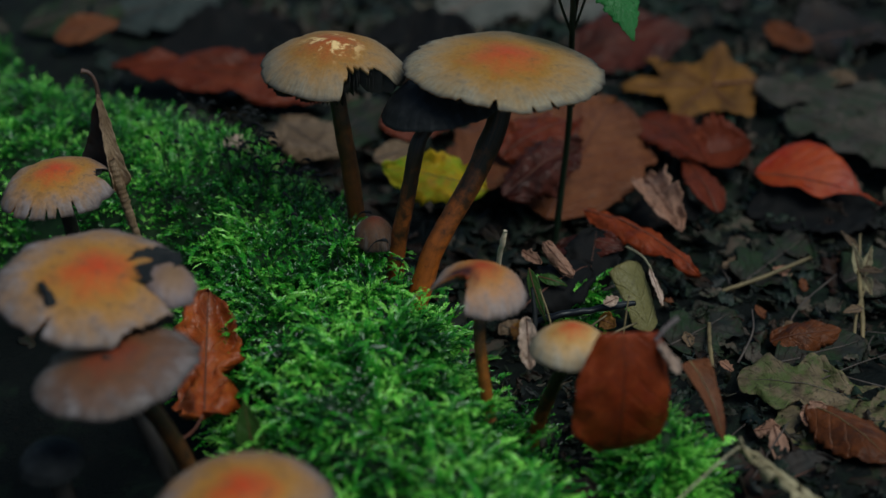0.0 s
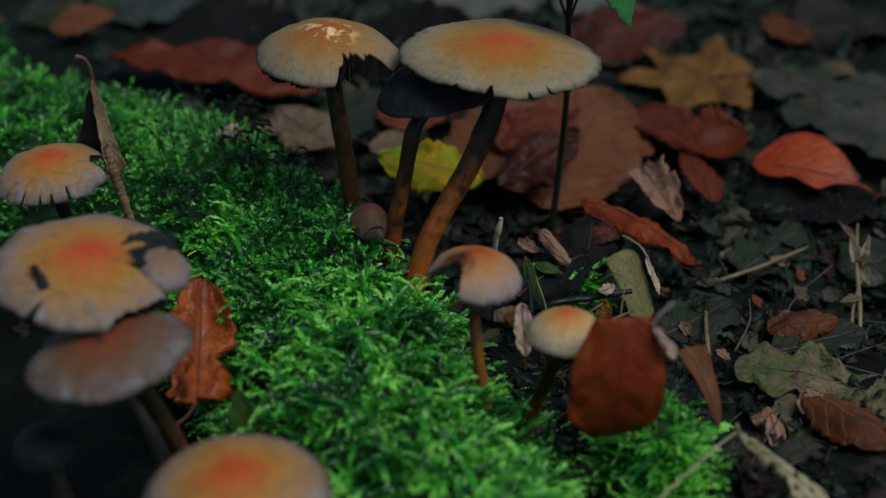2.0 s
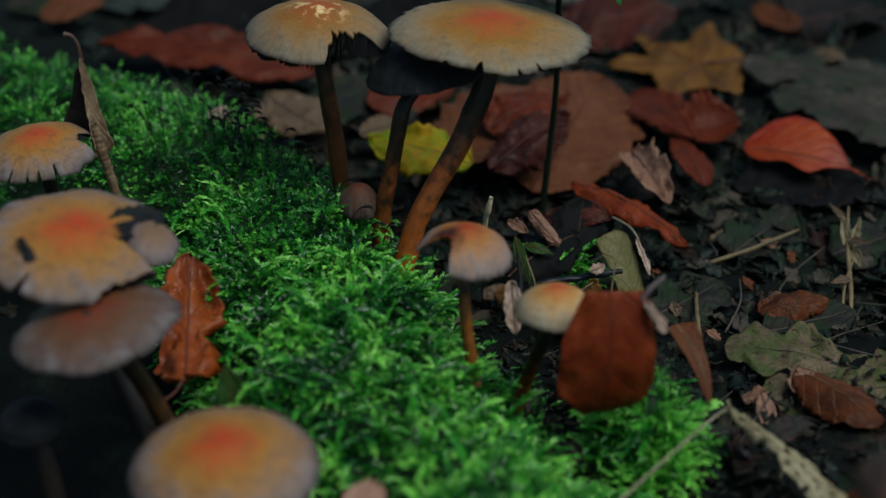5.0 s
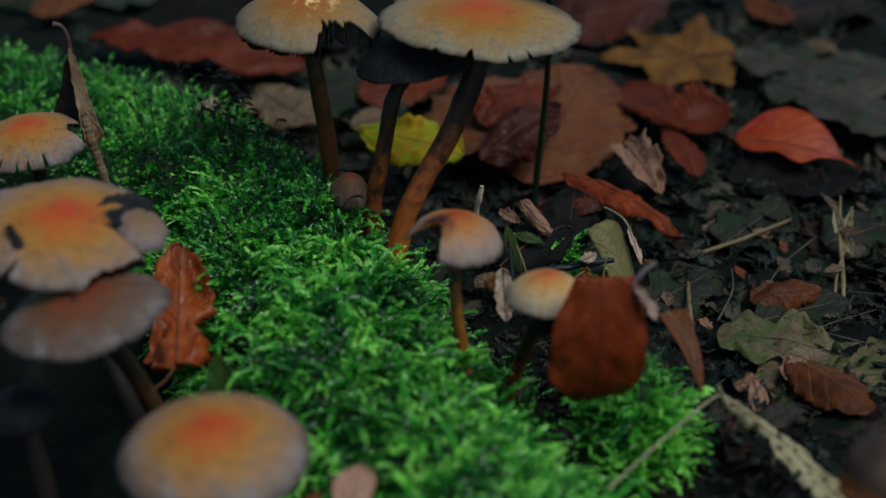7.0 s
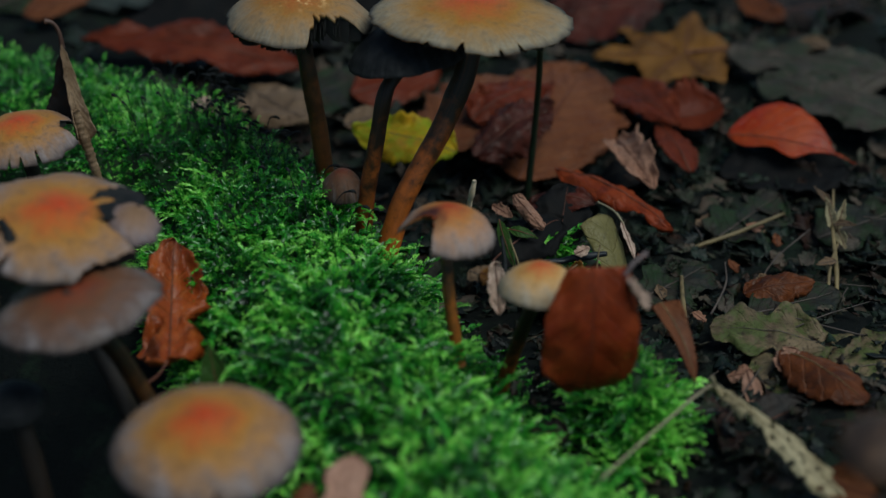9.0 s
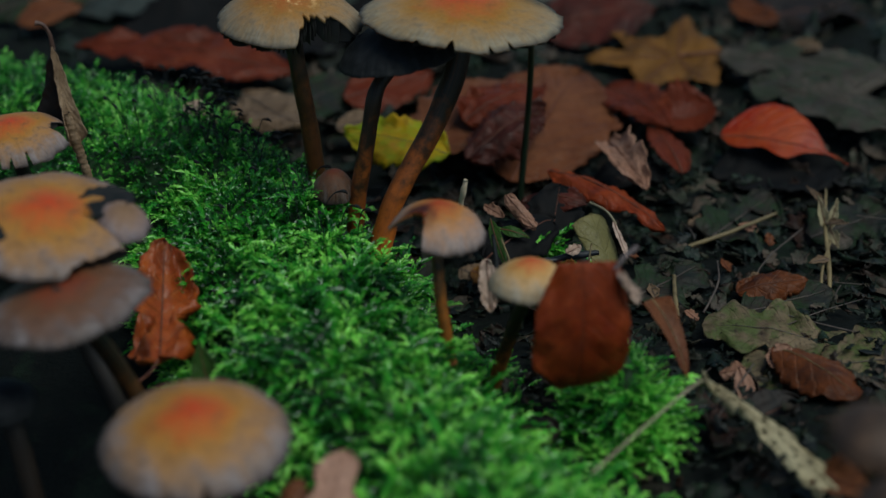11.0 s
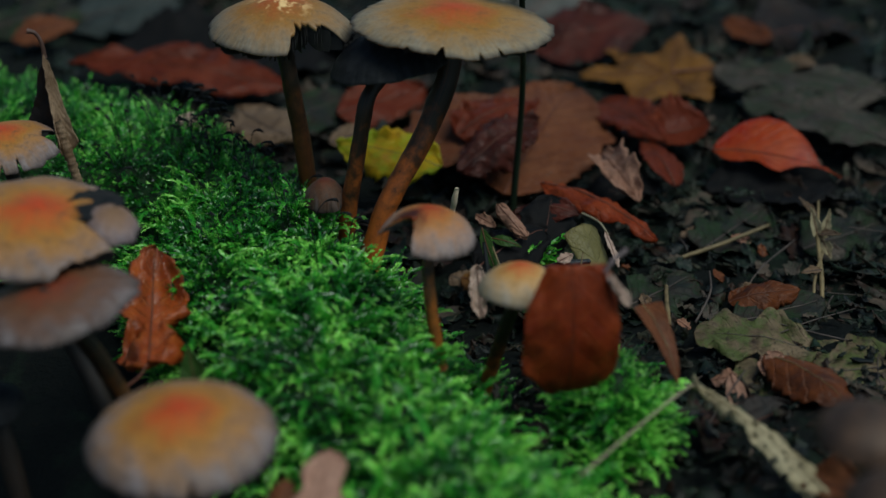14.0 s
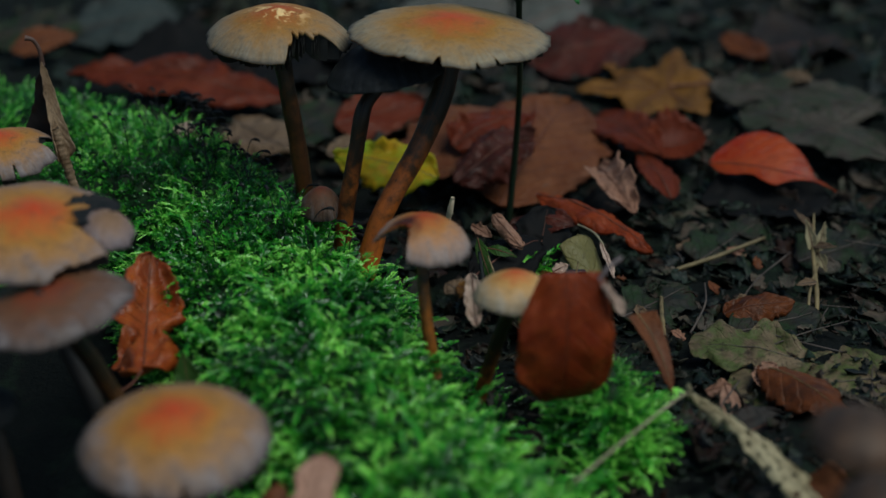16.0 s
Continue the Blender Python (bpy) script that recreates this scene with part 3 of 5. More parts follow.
def moss_shoots(n, seed, box, grow, lean, wide, K, plume, slim=0.19, nod=(0.2, 1.3), beds=None):
    """Feathery shoots with small pointed leaflets in tufts, as corners and faces. plume: the share with leaflets in two rows."""
    r = np.random.RandomState(seed)
    x, y = r.uniform(box[0], box[1], n * 6), r.uniform(box[2], box[3], n * 6)
    d = np.maximum.reduce([inside(bed, x, y) for bed in beds or (MOSS_OUT, MOSS_PATCH, MOSS_CLUMP)])
    tuft = field(x, y, 44, 0.020)
    ok = (d > -0.003 + 0.004 * field(x, y, 31, 0.02)) & (tuft > -0.16 + r.uniform(-.45, .40, len(x)))
    x, y, tuft = x[ok][:n], y[ok][:n], tuft[ok][:n]
    n = len(x)
    small = field(x, y, 47, 0.009)
    z = moss_z(x, y) - 0.0042 + 0.0022 * tuft + 0.0018 * small
    length = r.uniform(grow[0], grow[1], n) * (1 + 0.22 * tuft + 0.15 * small)
    az, tilt = r.uniform(0, 6.283, n), np.radians(r.uniform(lean[0], lean[1], n))
    # shoots near the cushion's edge lean outwards
    e = 0.002
    gxx = np.clip((moss_z(x + e, y) - moss_z(x - e, y)) / (2 * e), -1, 1)
    gyy = np.clip((moss_z(x, y + e) - moss_z(x, y - e)) / (2 * e), -1, 1)
    side = np.stack([np.cos(az) - 0.6 * gxx, np.sin(az) - 0.6 * gyy, np.zeros(n)], -1)
    side /= np.linalg.norm(side, axis=1)[:, None] + 1e-9
    up = np.stack([-0.35 * gxx, -0.35 * gyy, np.ones(n)], -1)
    up /= np.linalg.norm(up, axis=1)[:, None]
    s = np.linspace(0.15, 1, K)
    bend = r.uniform(nod[0], nod[1], n)
    ang = tilt[:, None] + bend[:, None] * s[None] ** 1.6
    d3 = np.cos(ang)[..., None] * up[:, None] + np.sin(ang)[..., None] * side[:, None]
    step = (length / K)[:, None, None]
    pos = np.stack([x, y, z], -1)[:, None] + np.cumsum(d3 * step, axis=1)
    cross = np.cross(side, up)
    cross /= np.linalg.norm(cross, axis=1)[:, None]
    flatrow = r.uniform(size=n) < plume
    out, tags, out_own = [], [], None
    for half in (0, 1):
        roll = r.normal(0, 0.35, (n, K)) + np.where(flatrow, 0.0, 1.0)[:, None] * np.arange(K)[None] * 2.4 + half * np.pi
        nrm = np.cross(d3, cross[:, None])
        lat = np.cos(roll)[..., None] * cross[:, None] + np.sin(roll)[..., None] * nrm
        size = (length * r.uniform(0.8, 1.2, n))[:, None] * wide * (0.42 + 0.58 * np.sin(np.pi * np.clip(s * 0.80 + 0.06, 0, 1)))[None] * r.uniform(0.7, 1.25, (n, K))
        spread = np.radians(56 - 32 * s)[None, :, None]
        fwd = d3 * np.cos(spread) + lat * np.sin(spread)
        fwd /= np.linalg.norm(fwd, axis=-1)[..., None]
        flat = np.cross(fwd, np.cross(lat, d3))
        flat /= np.linalg.norm(flat, axis=-1)[..., None] + 1e-9
        L = size[..., None]
        lift = np.cross(fwd, flat) * L * 0.12
        out.append(np.stack([pos, pos + fwd * L * 0.45 + flat * L * slim + lift, pos + fwd * L + lift * -0.6, pos + fwd * L * 0.45 - flat * L * slim + lift], 2).reshape(-1, 3))
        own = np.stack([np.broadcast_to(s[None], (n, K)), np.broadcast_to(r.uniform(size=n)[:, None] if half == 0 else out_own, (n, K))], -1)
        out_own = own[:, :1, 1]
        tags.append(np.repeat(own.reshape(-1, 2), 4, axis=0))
    # the tip of each shoot: one small leaf straight on
    v = np.concatenate(out)
    return v, np.arange(len(v)).reshape(-1, 4), np.concatenate(tags)


SHOTS = [moss_shoots(3600, 3, (-.15, .085, -.21, -.015), (.006, .013), (10, 72), 0.175, 13, 0.35, 0.19),
         moss_shoots(3000, 6, (-.15, .085, -.21, .02), (.004, .009), (5, 65), 0.24, 10, 0.2, 0.19),
         moss_shoots(5200, 4, (-.30, -.05, -.03, .225), (.007, .0125), (5, 60), 0.16, 15, 0.3, 0.14),
         moss_shoots(260, 8, (.012, .042, -.022, .012), (.005, .010), (10, 60), 0.20, 11, 0.4, 0.19),
         moss_shoots(1250, 9, (.028, .075, -.135, -.074), (.006, .011), (10, 65), 0.15, 15, 0.35, 0.16),
         moss_shoots(3600, 7, (-.30, -.05, -.01, .225), (.005, .009), (0, 40), 0.19, 12, 0.2, 0.14),
         moss_shoots(420, 17, (-.03, .035, -.13, -.05), (.006, .011), (20, 75), 0.16, 12, 0.4, 0.17, beds=(MOSS_HOLLOW,)),
         moss_shoots(1500, 13, (-.15, .085, -.21, .0), (.013, .019), (15, 50), 0.105, 22, 0.85, 0.20, nod=(1.0, 1.9))]
sv, sf, su, base_count = [], [], [], 0
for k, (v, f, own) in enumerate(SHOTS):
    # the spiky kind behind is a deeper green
    # shoots in the hollow are darkened to paint in its shade
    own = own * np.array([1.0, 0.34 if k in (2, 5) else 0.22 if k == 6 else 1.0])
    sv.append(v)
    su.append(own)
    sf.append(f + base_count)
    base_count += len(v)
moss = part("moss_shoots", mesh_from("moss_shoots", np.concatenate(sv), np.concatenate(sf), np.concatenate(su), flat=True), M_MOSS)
tagged(moss, "feathery bright green moss shoots, wet and glossy", "moss", kind="stuff")


# ---- mushrooms ----
def cap_meshes(R, h, seed, umbo=0.12, power=2.2, notches=(), wavy=0.03, lip=0.10, gills=54, ragged=0.012, dents=(), gill_depth=0.17, gill_reach=0.25):
    """Cap with a thin crinkled margin and its gills; the middle of the rim plane is the origin.
    notches: angle in degrees, half width in degrees, depth as a share of the radius. dents: angle, width, drop."""
    na, nr = 200, 26
    th = np.linspace(0, 2 * np.pi, na, endpoint=False)
    s = np.linspace(0, 1, nr) ** 0.85
    edge = 1 + wavy * wiggle(np.cos(th) * 0.8 + 2 * np.sin(th) * 0.5, seed) + ragged * (0.8 * wiggle(th * 5, seed + 1, 3) + 0.7 * wiggle(th * 19, seed + 9, 3))
    drop = 0.25 * wavy * R * 3 * wiggle(np.cos(th + 1) + np.sin(th) * 0.7, seed + 2, 2)
    reach = np.ones(na)
    for a, w, depth in notches:
        d = np.degrees(np.abs((th - np.radians(a) + np.pi) % (2 * np.pi) - np.pi))
        cut = depth * np.clip(1.25 - (d / w) ** 2, 0, 1) * (1 + 0.18 * wiggle(th * 7, seed + 5, 3))
        reach = np.minimum(reach, 1 - cut)
    sag = np.zeros(na)
    for a, w, dz in dents:
        d = np.degrees(np.abs((th - np.radians(a) + np.pi) % (2 * np.pi) - np.pi))
        sag += dz * np.exp(-(d / w) ** 2)
    S, TH = np.meshgrid(s, th, indexing="ij")
    T = S * reach[None]
    rr = T * R * lerp(1, edge[None], T ** 3)
    prof = (1 - T ** power) + umbo * np.exp(-(T / 0.22) ** 2) - lip * smooth(0.86, 1.0, T)
    z = h * prof + (drop + sag)[None] * T ** 3 + 0.012 * R * field(np.cos(TH) * T, np.sin(TH) * T, seed + 7, 0.5) * T
    x, y = rr * np.cos(TH), rr * np.sin(TH)
    top = np.stack([x, y, z], -1)
    thick = h * 0.30 * (1 - T ** 1.5) + 0.010 * R
    under = np.stack([x * 0.995, y * 0.995, z - thick], -1)
    v = np.concatenate([top.reshape(-1, 3), under.reshape(-1, 3)])
    f1 = grid_faces(nr, na, True)
    f2 = f1[:, ::-1] + nr * na
    k = np.arange(na)
    k2 = (k + 1) % na
    b = (nr - 1) * na
    rim = np.stack([b + k, b + nr * na + k, b + nr * na + k2, b + k2], -1)
    uvt = np.stack([T * np.cos(TH), T * np.sin(TH)], -1).reshape(-1, 2)
    cap = mesh_from("cap", v, np.concatenate([f1, f2, rim]), np.concatenate([uvt, uvt * 0.3 + 0.72]))
    gv, gf = [], []
    for g in range(gills):
        a = 2 * np.pi * (g + 0.3 * math.sin(g * 3.7 + seed)) / gills
        i = int(a / (2 * np.pi) * na) % na
        inner = 0.14 if g % 2 == 0 else 0.45
        q = np.linspace(inner, 0.985 - 0.05 * abs(math.sin(g * 5.3)), 7)
        depth = gill_depth * (0.8 + 0.35 * math.sin(g * 2.9 + seed)) * R * np.sin(np.pi * np.clip((q - inner * 0.6) / (1.02 - inner * 0.6), 0, 1)) ** 0.7
        full = np.interp(q, s, s) * lerp(reach[i], 1, gill_reach)
        px = np.interp(full, T[:, i], rr[:, i])
        pz = np.interp(full, T[:, i], (z - thick)[:, i])
        w = 0.00022
        ox, oy = -math.sin(a) * w, math.cos(a) * w
        n0 = len(gv)
        for m_ in range(7):
            cx, cy = px[m_] * math.cos(a), px[m_] * math.sin(a)
            gv += [(cx + ox, cy + oy, pz[m_] + 0.0002), (cx - ox, cy - oy, pz[m_] + 0.0002), (cx, cy, pz[m_] - depth[m_])]
        for m_ in range(6):
            p, q2 = n0 + m_ * 3, n0 + m_ * 3 + 3
            gf += [(p, p + 2, q2 + 2, q2), (p + 1, q2 + 1, q2 + 2, p + 2)]
    return cap, mesh_from("gills", np.array(gv), np.array(gf), flat=True)


def mushroom(label, base, bend, at, R, h, lean, seed, cap_mat, stem_mat, thick, group="", spin=0.0, **shape):
    """A mushroom on its stem: at is the middle of the rim plane, lean the tilt of the cap (about x, about y)."""
    if base[2] < -0.010:
        base = (base[0], base[1], float(ground_z(base[0], base[1])))
    root = thing("mushroom", base, label, "mushroom", group)
    here = Vector(base)
    cap, gill = cap_meshes(R, h, seed, **shape)
    turn = pose(*(Vector(at) - here), lean[0], lean[1], spin)
    ob = part("cap", cap, cap_mat, root)
    ob.matrix_local = turn
    gl = part("underside", gill, M_GILL, ob, "dark spore-stained gills")
    top = turn @ Vector((0, 0, h * 0.75))
    pts = [(0, 0, -0.006)] + [tuple(Vector(p) - here) for p in bend] + [tuple(turn @ Vector((0, 0, -h * 0.1))), tuple(top)]
    v, f, uv = tube(pts, thick, 34, 18, 0.10, seed)
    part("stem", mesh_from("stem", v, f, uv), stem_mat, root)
    return root


CL = "mushrooms in the moss"
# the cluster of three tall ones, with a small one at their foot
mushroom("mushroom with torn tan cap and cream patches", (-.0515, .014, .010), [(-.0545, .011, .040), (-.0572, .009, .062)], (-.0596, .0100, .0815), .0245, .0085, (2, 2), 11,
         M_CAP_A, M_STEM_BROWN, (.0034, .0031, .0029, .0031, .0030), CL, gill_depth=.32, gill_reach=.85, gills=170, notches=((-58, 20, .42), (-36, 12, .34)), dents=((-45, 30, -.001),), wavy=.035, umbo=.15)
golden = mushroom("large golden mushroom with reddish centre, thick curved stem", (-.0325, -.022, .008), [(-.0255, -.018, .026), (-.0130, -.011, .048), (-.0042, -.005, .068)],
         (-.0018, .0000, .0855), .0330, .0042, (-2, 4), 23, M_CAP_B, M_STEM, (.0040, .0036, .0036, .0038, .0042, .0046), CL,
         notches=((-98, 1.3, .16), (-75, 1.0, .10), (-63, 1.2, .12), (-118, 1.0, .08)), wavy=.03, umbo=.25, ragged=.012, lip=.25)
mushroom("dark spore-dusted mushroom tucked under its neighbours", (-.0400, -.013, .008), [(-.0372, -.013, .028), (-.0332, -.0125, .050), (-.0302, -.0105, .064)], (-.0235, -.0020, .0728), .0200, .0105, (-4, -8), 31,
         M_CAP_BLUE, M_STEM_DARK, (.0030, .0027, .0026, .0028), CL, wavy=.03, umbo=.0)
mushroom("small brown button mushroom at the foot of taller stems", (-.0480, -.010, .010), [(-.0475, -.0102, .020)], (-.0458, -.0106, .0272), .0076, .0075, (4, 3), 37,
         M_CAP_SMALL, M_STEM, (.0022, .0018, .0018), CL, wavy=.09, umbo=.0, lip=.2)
# two small ones at the moss edge
mushroom("small mushroom with folded torn cap on a thin stem", (-.0076, -.0835, .009), [(-.0108, -.0805, .027)], (-.0112, -.0740, .0455), .0150, .0075, (-3, 5), 41,
         M_CAP_E, M_STEM_OLIVE, (.0021, .0018, .0018, .0019), CL, notches=((-143, 31, .60),), dents=((176, 26, -.0022), (-60, 50, -.002)), wavy=.04, umbo=.05, lip=.12)
mushroom("small domed mushroom with orange top beside a red leaf", (.0050, -.0840, -.002), [(.0105, -.0880, .016)], (.0160, -.0920, .0360), .0126, .0068, (-3, 2), 43,
         M_CAP_F, M_STEM_DARK, (.0022, .0020, .0020), CL, wavy=.02, umbo=.06, lip=.2)
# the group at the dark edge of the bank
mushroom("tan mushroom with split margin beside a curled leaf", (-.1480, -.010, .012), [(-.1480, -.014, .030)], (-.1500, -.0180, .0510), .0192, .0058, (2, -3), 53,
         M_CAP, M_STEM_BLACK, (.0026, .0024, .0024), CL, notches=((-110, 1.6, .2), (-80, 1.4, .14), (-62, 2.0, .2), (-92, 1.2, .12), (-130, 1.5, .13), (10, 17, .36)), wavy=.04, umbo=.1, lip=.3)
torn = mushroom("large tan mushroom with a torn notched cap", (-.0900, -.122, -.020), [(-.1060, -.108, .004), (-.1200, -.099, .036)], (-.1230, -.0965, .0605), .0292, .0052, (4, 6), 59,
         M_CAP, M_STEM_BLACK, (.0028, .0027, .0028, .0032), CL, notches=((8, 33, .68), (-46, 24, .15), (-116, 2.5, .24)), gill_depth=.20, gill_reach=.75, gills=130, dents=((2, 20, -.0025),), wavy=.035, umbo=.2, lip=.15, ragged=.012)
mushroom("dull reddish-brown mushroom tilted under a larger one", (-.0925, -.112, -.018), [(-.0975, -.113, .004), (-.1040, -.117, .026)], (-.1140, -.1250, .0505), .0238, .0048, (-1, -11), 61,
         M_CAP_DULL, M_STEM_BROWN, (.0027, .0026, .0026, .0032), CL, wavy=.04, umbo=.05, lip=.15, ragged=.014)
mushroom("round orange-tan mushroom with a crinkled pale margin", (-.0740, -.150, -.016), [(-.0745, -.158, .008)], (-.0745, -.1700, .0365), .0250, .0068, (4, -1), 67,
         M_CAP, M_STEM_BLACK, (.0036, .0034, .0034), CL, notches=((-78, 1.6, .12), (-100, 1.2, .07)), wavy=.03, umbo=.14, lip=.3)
# brown cap given a near-black colour, painting in the shade around it
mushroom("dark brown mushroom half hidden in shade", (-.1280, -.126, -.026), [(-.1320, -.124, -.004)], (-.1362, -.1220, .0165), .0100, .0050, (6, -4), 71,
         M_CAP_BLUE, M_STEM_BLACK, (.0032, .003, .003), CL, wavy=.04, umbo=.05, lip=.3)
mushroom("dark brown mushroom among rusty leaves", (.0960, -.190, -.014), [(.0960, -.196, .024)], (.0915, -.2050, .0570), .0125, .0060, (2, 4), 73,
         M_CAP_SHADE, M_STEM_DARK, (.0032, .003, .003), CL, wavy=.04, umbo=.05, lip=.3)
mushroom("brown mushroom low among leaf litter", (.0960, -.205, -.014), [(.0950, -.216, .020)], (.0905, -.2320, .0560), .0110, .0060, (2, -4), 79,
         M_CAP_SHADE, M_STEM_DARK, (.003, .0028, .0028), CL, wavy=.04, umbo=.05, lip=.3)


# ---- leaves ----
def half_width(kind, u, side, seed):
    """Half width of a leaf along its length, as a share of its greatest half width."""
    r = 0.0
    if kind == "beech":
        w = np.sin(np.pi * np.clip(u, 0, 1) ** 0.86) ** 0.72
        w = w * (1 - 0.15 * u) + 0.030 * np.abs(np.sin(u * 34 + side)) * np.sin(np.pi * u)
    elif kind == "oval":
        w = np.sin(np.pi * np.clip(u, 0, 1)) ** 0.55
    elif kind == "jagged":
        w = np.sin(np.pi * np.clip(u, 0, 1) ** 0.86) ** 0.6 * (0.86 + 0.16 * ((u * 8.3 + side * 0.3) % 1.0) - 0.10 * np.cos(u * 19 + seed))
    elif kind == "lance":
        w = np.sin(np.pi * np.clip(u, 0, 1) ** 0.75) ** 1.15
    elif kind == "oak":
        w = np.clip(1 - np.abs(2 * u ** 0.9 - 1) ** 3, 0, 1) ** 0.5 * (0.80 + 0.19 * np.cos(u * (17 + 2 * side) + 0.5 + 0.9 * side + seed) + 0.03 * np.cos(u * 37 + seed * 2))
    elif kind == "dome":
        w = (np.sin(np.pi * np.clip(u / 0.80, 0, 1) ** 0.88) ** 0.85 + 0.06 * smooth(0.5, 0.8, u) * (1 - u) * 5) * (1.0 if side > 0 else 0.30 + 0.10 * np.sin(u * 15))
    elif kind == "panel":
        right, left = np.interp(u, (0, .12, .4, .7, .9, 1), (.74, .9, 1, .98, .62, .12)), np.interp(u, (0, .1, .28, .66, .70, .88, 1), (.50, .66, .95, 1, .80, .46, .15))
        w = right if side > 0 else left
    elif kind == "fan":
        w = np.clip(u, 0, 1) ** 0.75 * np.clip((1 - u) * 9, 0, 1) ** 0.5 * (1 + 0.12 * np.sin(u * 9))
    elif kind == "cut":
        w = np.clip(u * 9, 0, 1) ** 0.6 * np.clip((1 - u) * 14, 0, 1) ** 0.6 * (0.62 + 0.38 * u)
    elif kind == "wedge":
        w = np.clip(u * 11, 0, 1) ** 0.6 * (1 - 0.80 * u ** 0.8) * np.clip((1 - u) * 8, 0, 1) ** 0.5
    elif kind == "waisted":
        w = np.sin(np.pi * np.clip(u, 0, 1) ** 0.85) ** 0.5 * (1 - 0.42 * np.exp(-((u - 0.40) / 0.09) ** 2)) * (0.82 + 0.24 * ((u * 6.3 + side * 0.3) % 1.0))
    elif kind == "strip":
        w = np.clip(np.minimum(u * 6, (1 - u) * 4), 0, 1) ** 0.6 * (0.75 + 0.25 * np.sin(u * 5 + seed))
    elif kind == "nettle":
        w = np.sin(np.pi * np.clip(u, 0, 1) ** 0.62) ** 0.9 + 0.13 * ((u * 9) % 1.0) * np.sin(np.pi * u)
    else:
        w = np.ones_like(u)
    rag = (0.02 if kind in ("dome", "panel", "cut", "wedge", "fan") else 0.08) * wiggle(u * 6 + side * 3.1, seed + 17, 4) * np.sin(np.pi * np.clip(u, 0, 1)) ** 0.5
    return np.maximum(w + rag, 0.0)


def blade(kind, L, W, seed, arch=0.0, cup=0.0, curl=0.0, twist=0.0, hook=0.0, cockle=0.03, pleat=0.0, holes=0.0, nu=44, nv=19, fold=0.0):
    """A leaf blade along +x with its upper side to +z: corners, faces, uv, and the line of its midrib."""
    u = np.linspace(0, 1, nu)
    v = np.linspace(-1, 1, nv)
    U, V = np.meshgrid(u, v, indexing="ij")
    w = np.where(V >= 0, half_width(kind, U, 1, seed), half_width(kind, U, -1, seed + 3)) * W / 2
    off = V * w
    if abs(curl) > 1e-3:
        rad = W / 2 / abs(curl)
        a = off / rad
        y, z = rad * np.sin(a), rad * (1 - np.cos(a)) * np.sign(curl)
    else:
        y, z = off, np.zeros_like(off)
    z = z + cup * np.abs(off) ** 2 / (W / 2) + fold * np.abs(off)
    z = z + cockle * W * field(U * L / W * 1.2, V, seed + 5, 1.1) * (0.3 + V * V)
    z = z + pleat * W * np.cos((U - np.abs(V) * 0.30) * 2 * np.pi * 9) * np.abs(V) ** 0.5 * (1 - np.abs(V) ** 6)
    x = U * L
    # bend the length into an arc, then hook the tip
    ang = arch * (U - 0.5) * 2 + hook * smooth(0.55, 1.0, U)
    step = L / (nu - 1)
    cx = np.concatenate([[0], np.cumsum(np.cos(ang[1:, 0]) * step)])
    cz = np.concatenate([[0], np.cumsum(-np.sin(ang[1:, 0]) * step)])
    X = cx[:, None] + np.sin(ang) * z
    Z = cz[:, None] + np.cos(ang) * z
    t = twist * (U - 0.5)
    Y, Z2 = y * np.cos(t) - (Z - cz[:, None]) * np.sin(t), cz[:, None] + y * np.sin(t) + (Z - cz[:, None]) * np.cos(t)
    P = np.stack([X, Y, Z2], -1)
    f = grid_faces(nu, nv)
    if holes > 0:
        fu, fv = U.ravel()[f].mean(1), V.ravel()[f].mean(1)
        f = f[field(fu * L / W * 2, fv, seed + 91, 0.9) < 1.15 - holes]
    uv = np.stack([U, V * 0.5 + 0.5], -1).reshape(-1, 2)
    return P.reshape(-1, 3), f, uv, P[:, nv // 2]


def frame_of(base, tip, up):
    b, t = Vector(base), Vector(tip)
    ax = (t - b).normalized()
    nz = Vector(up)
    nz = (nz - ax * nz.dot(ax)).normalized()
    ay = nz.cross(ax)
    m = Matrix((ax, ay, nz)).transposed().to_4x4()
    m.translation = b
    return m, (t - b).length


def shell(ob, thick=0.0003):
    s = ob.modifiers.new("thickness", "SOLIDIFY")
    s.thickness, s.offset = thick, -1.0


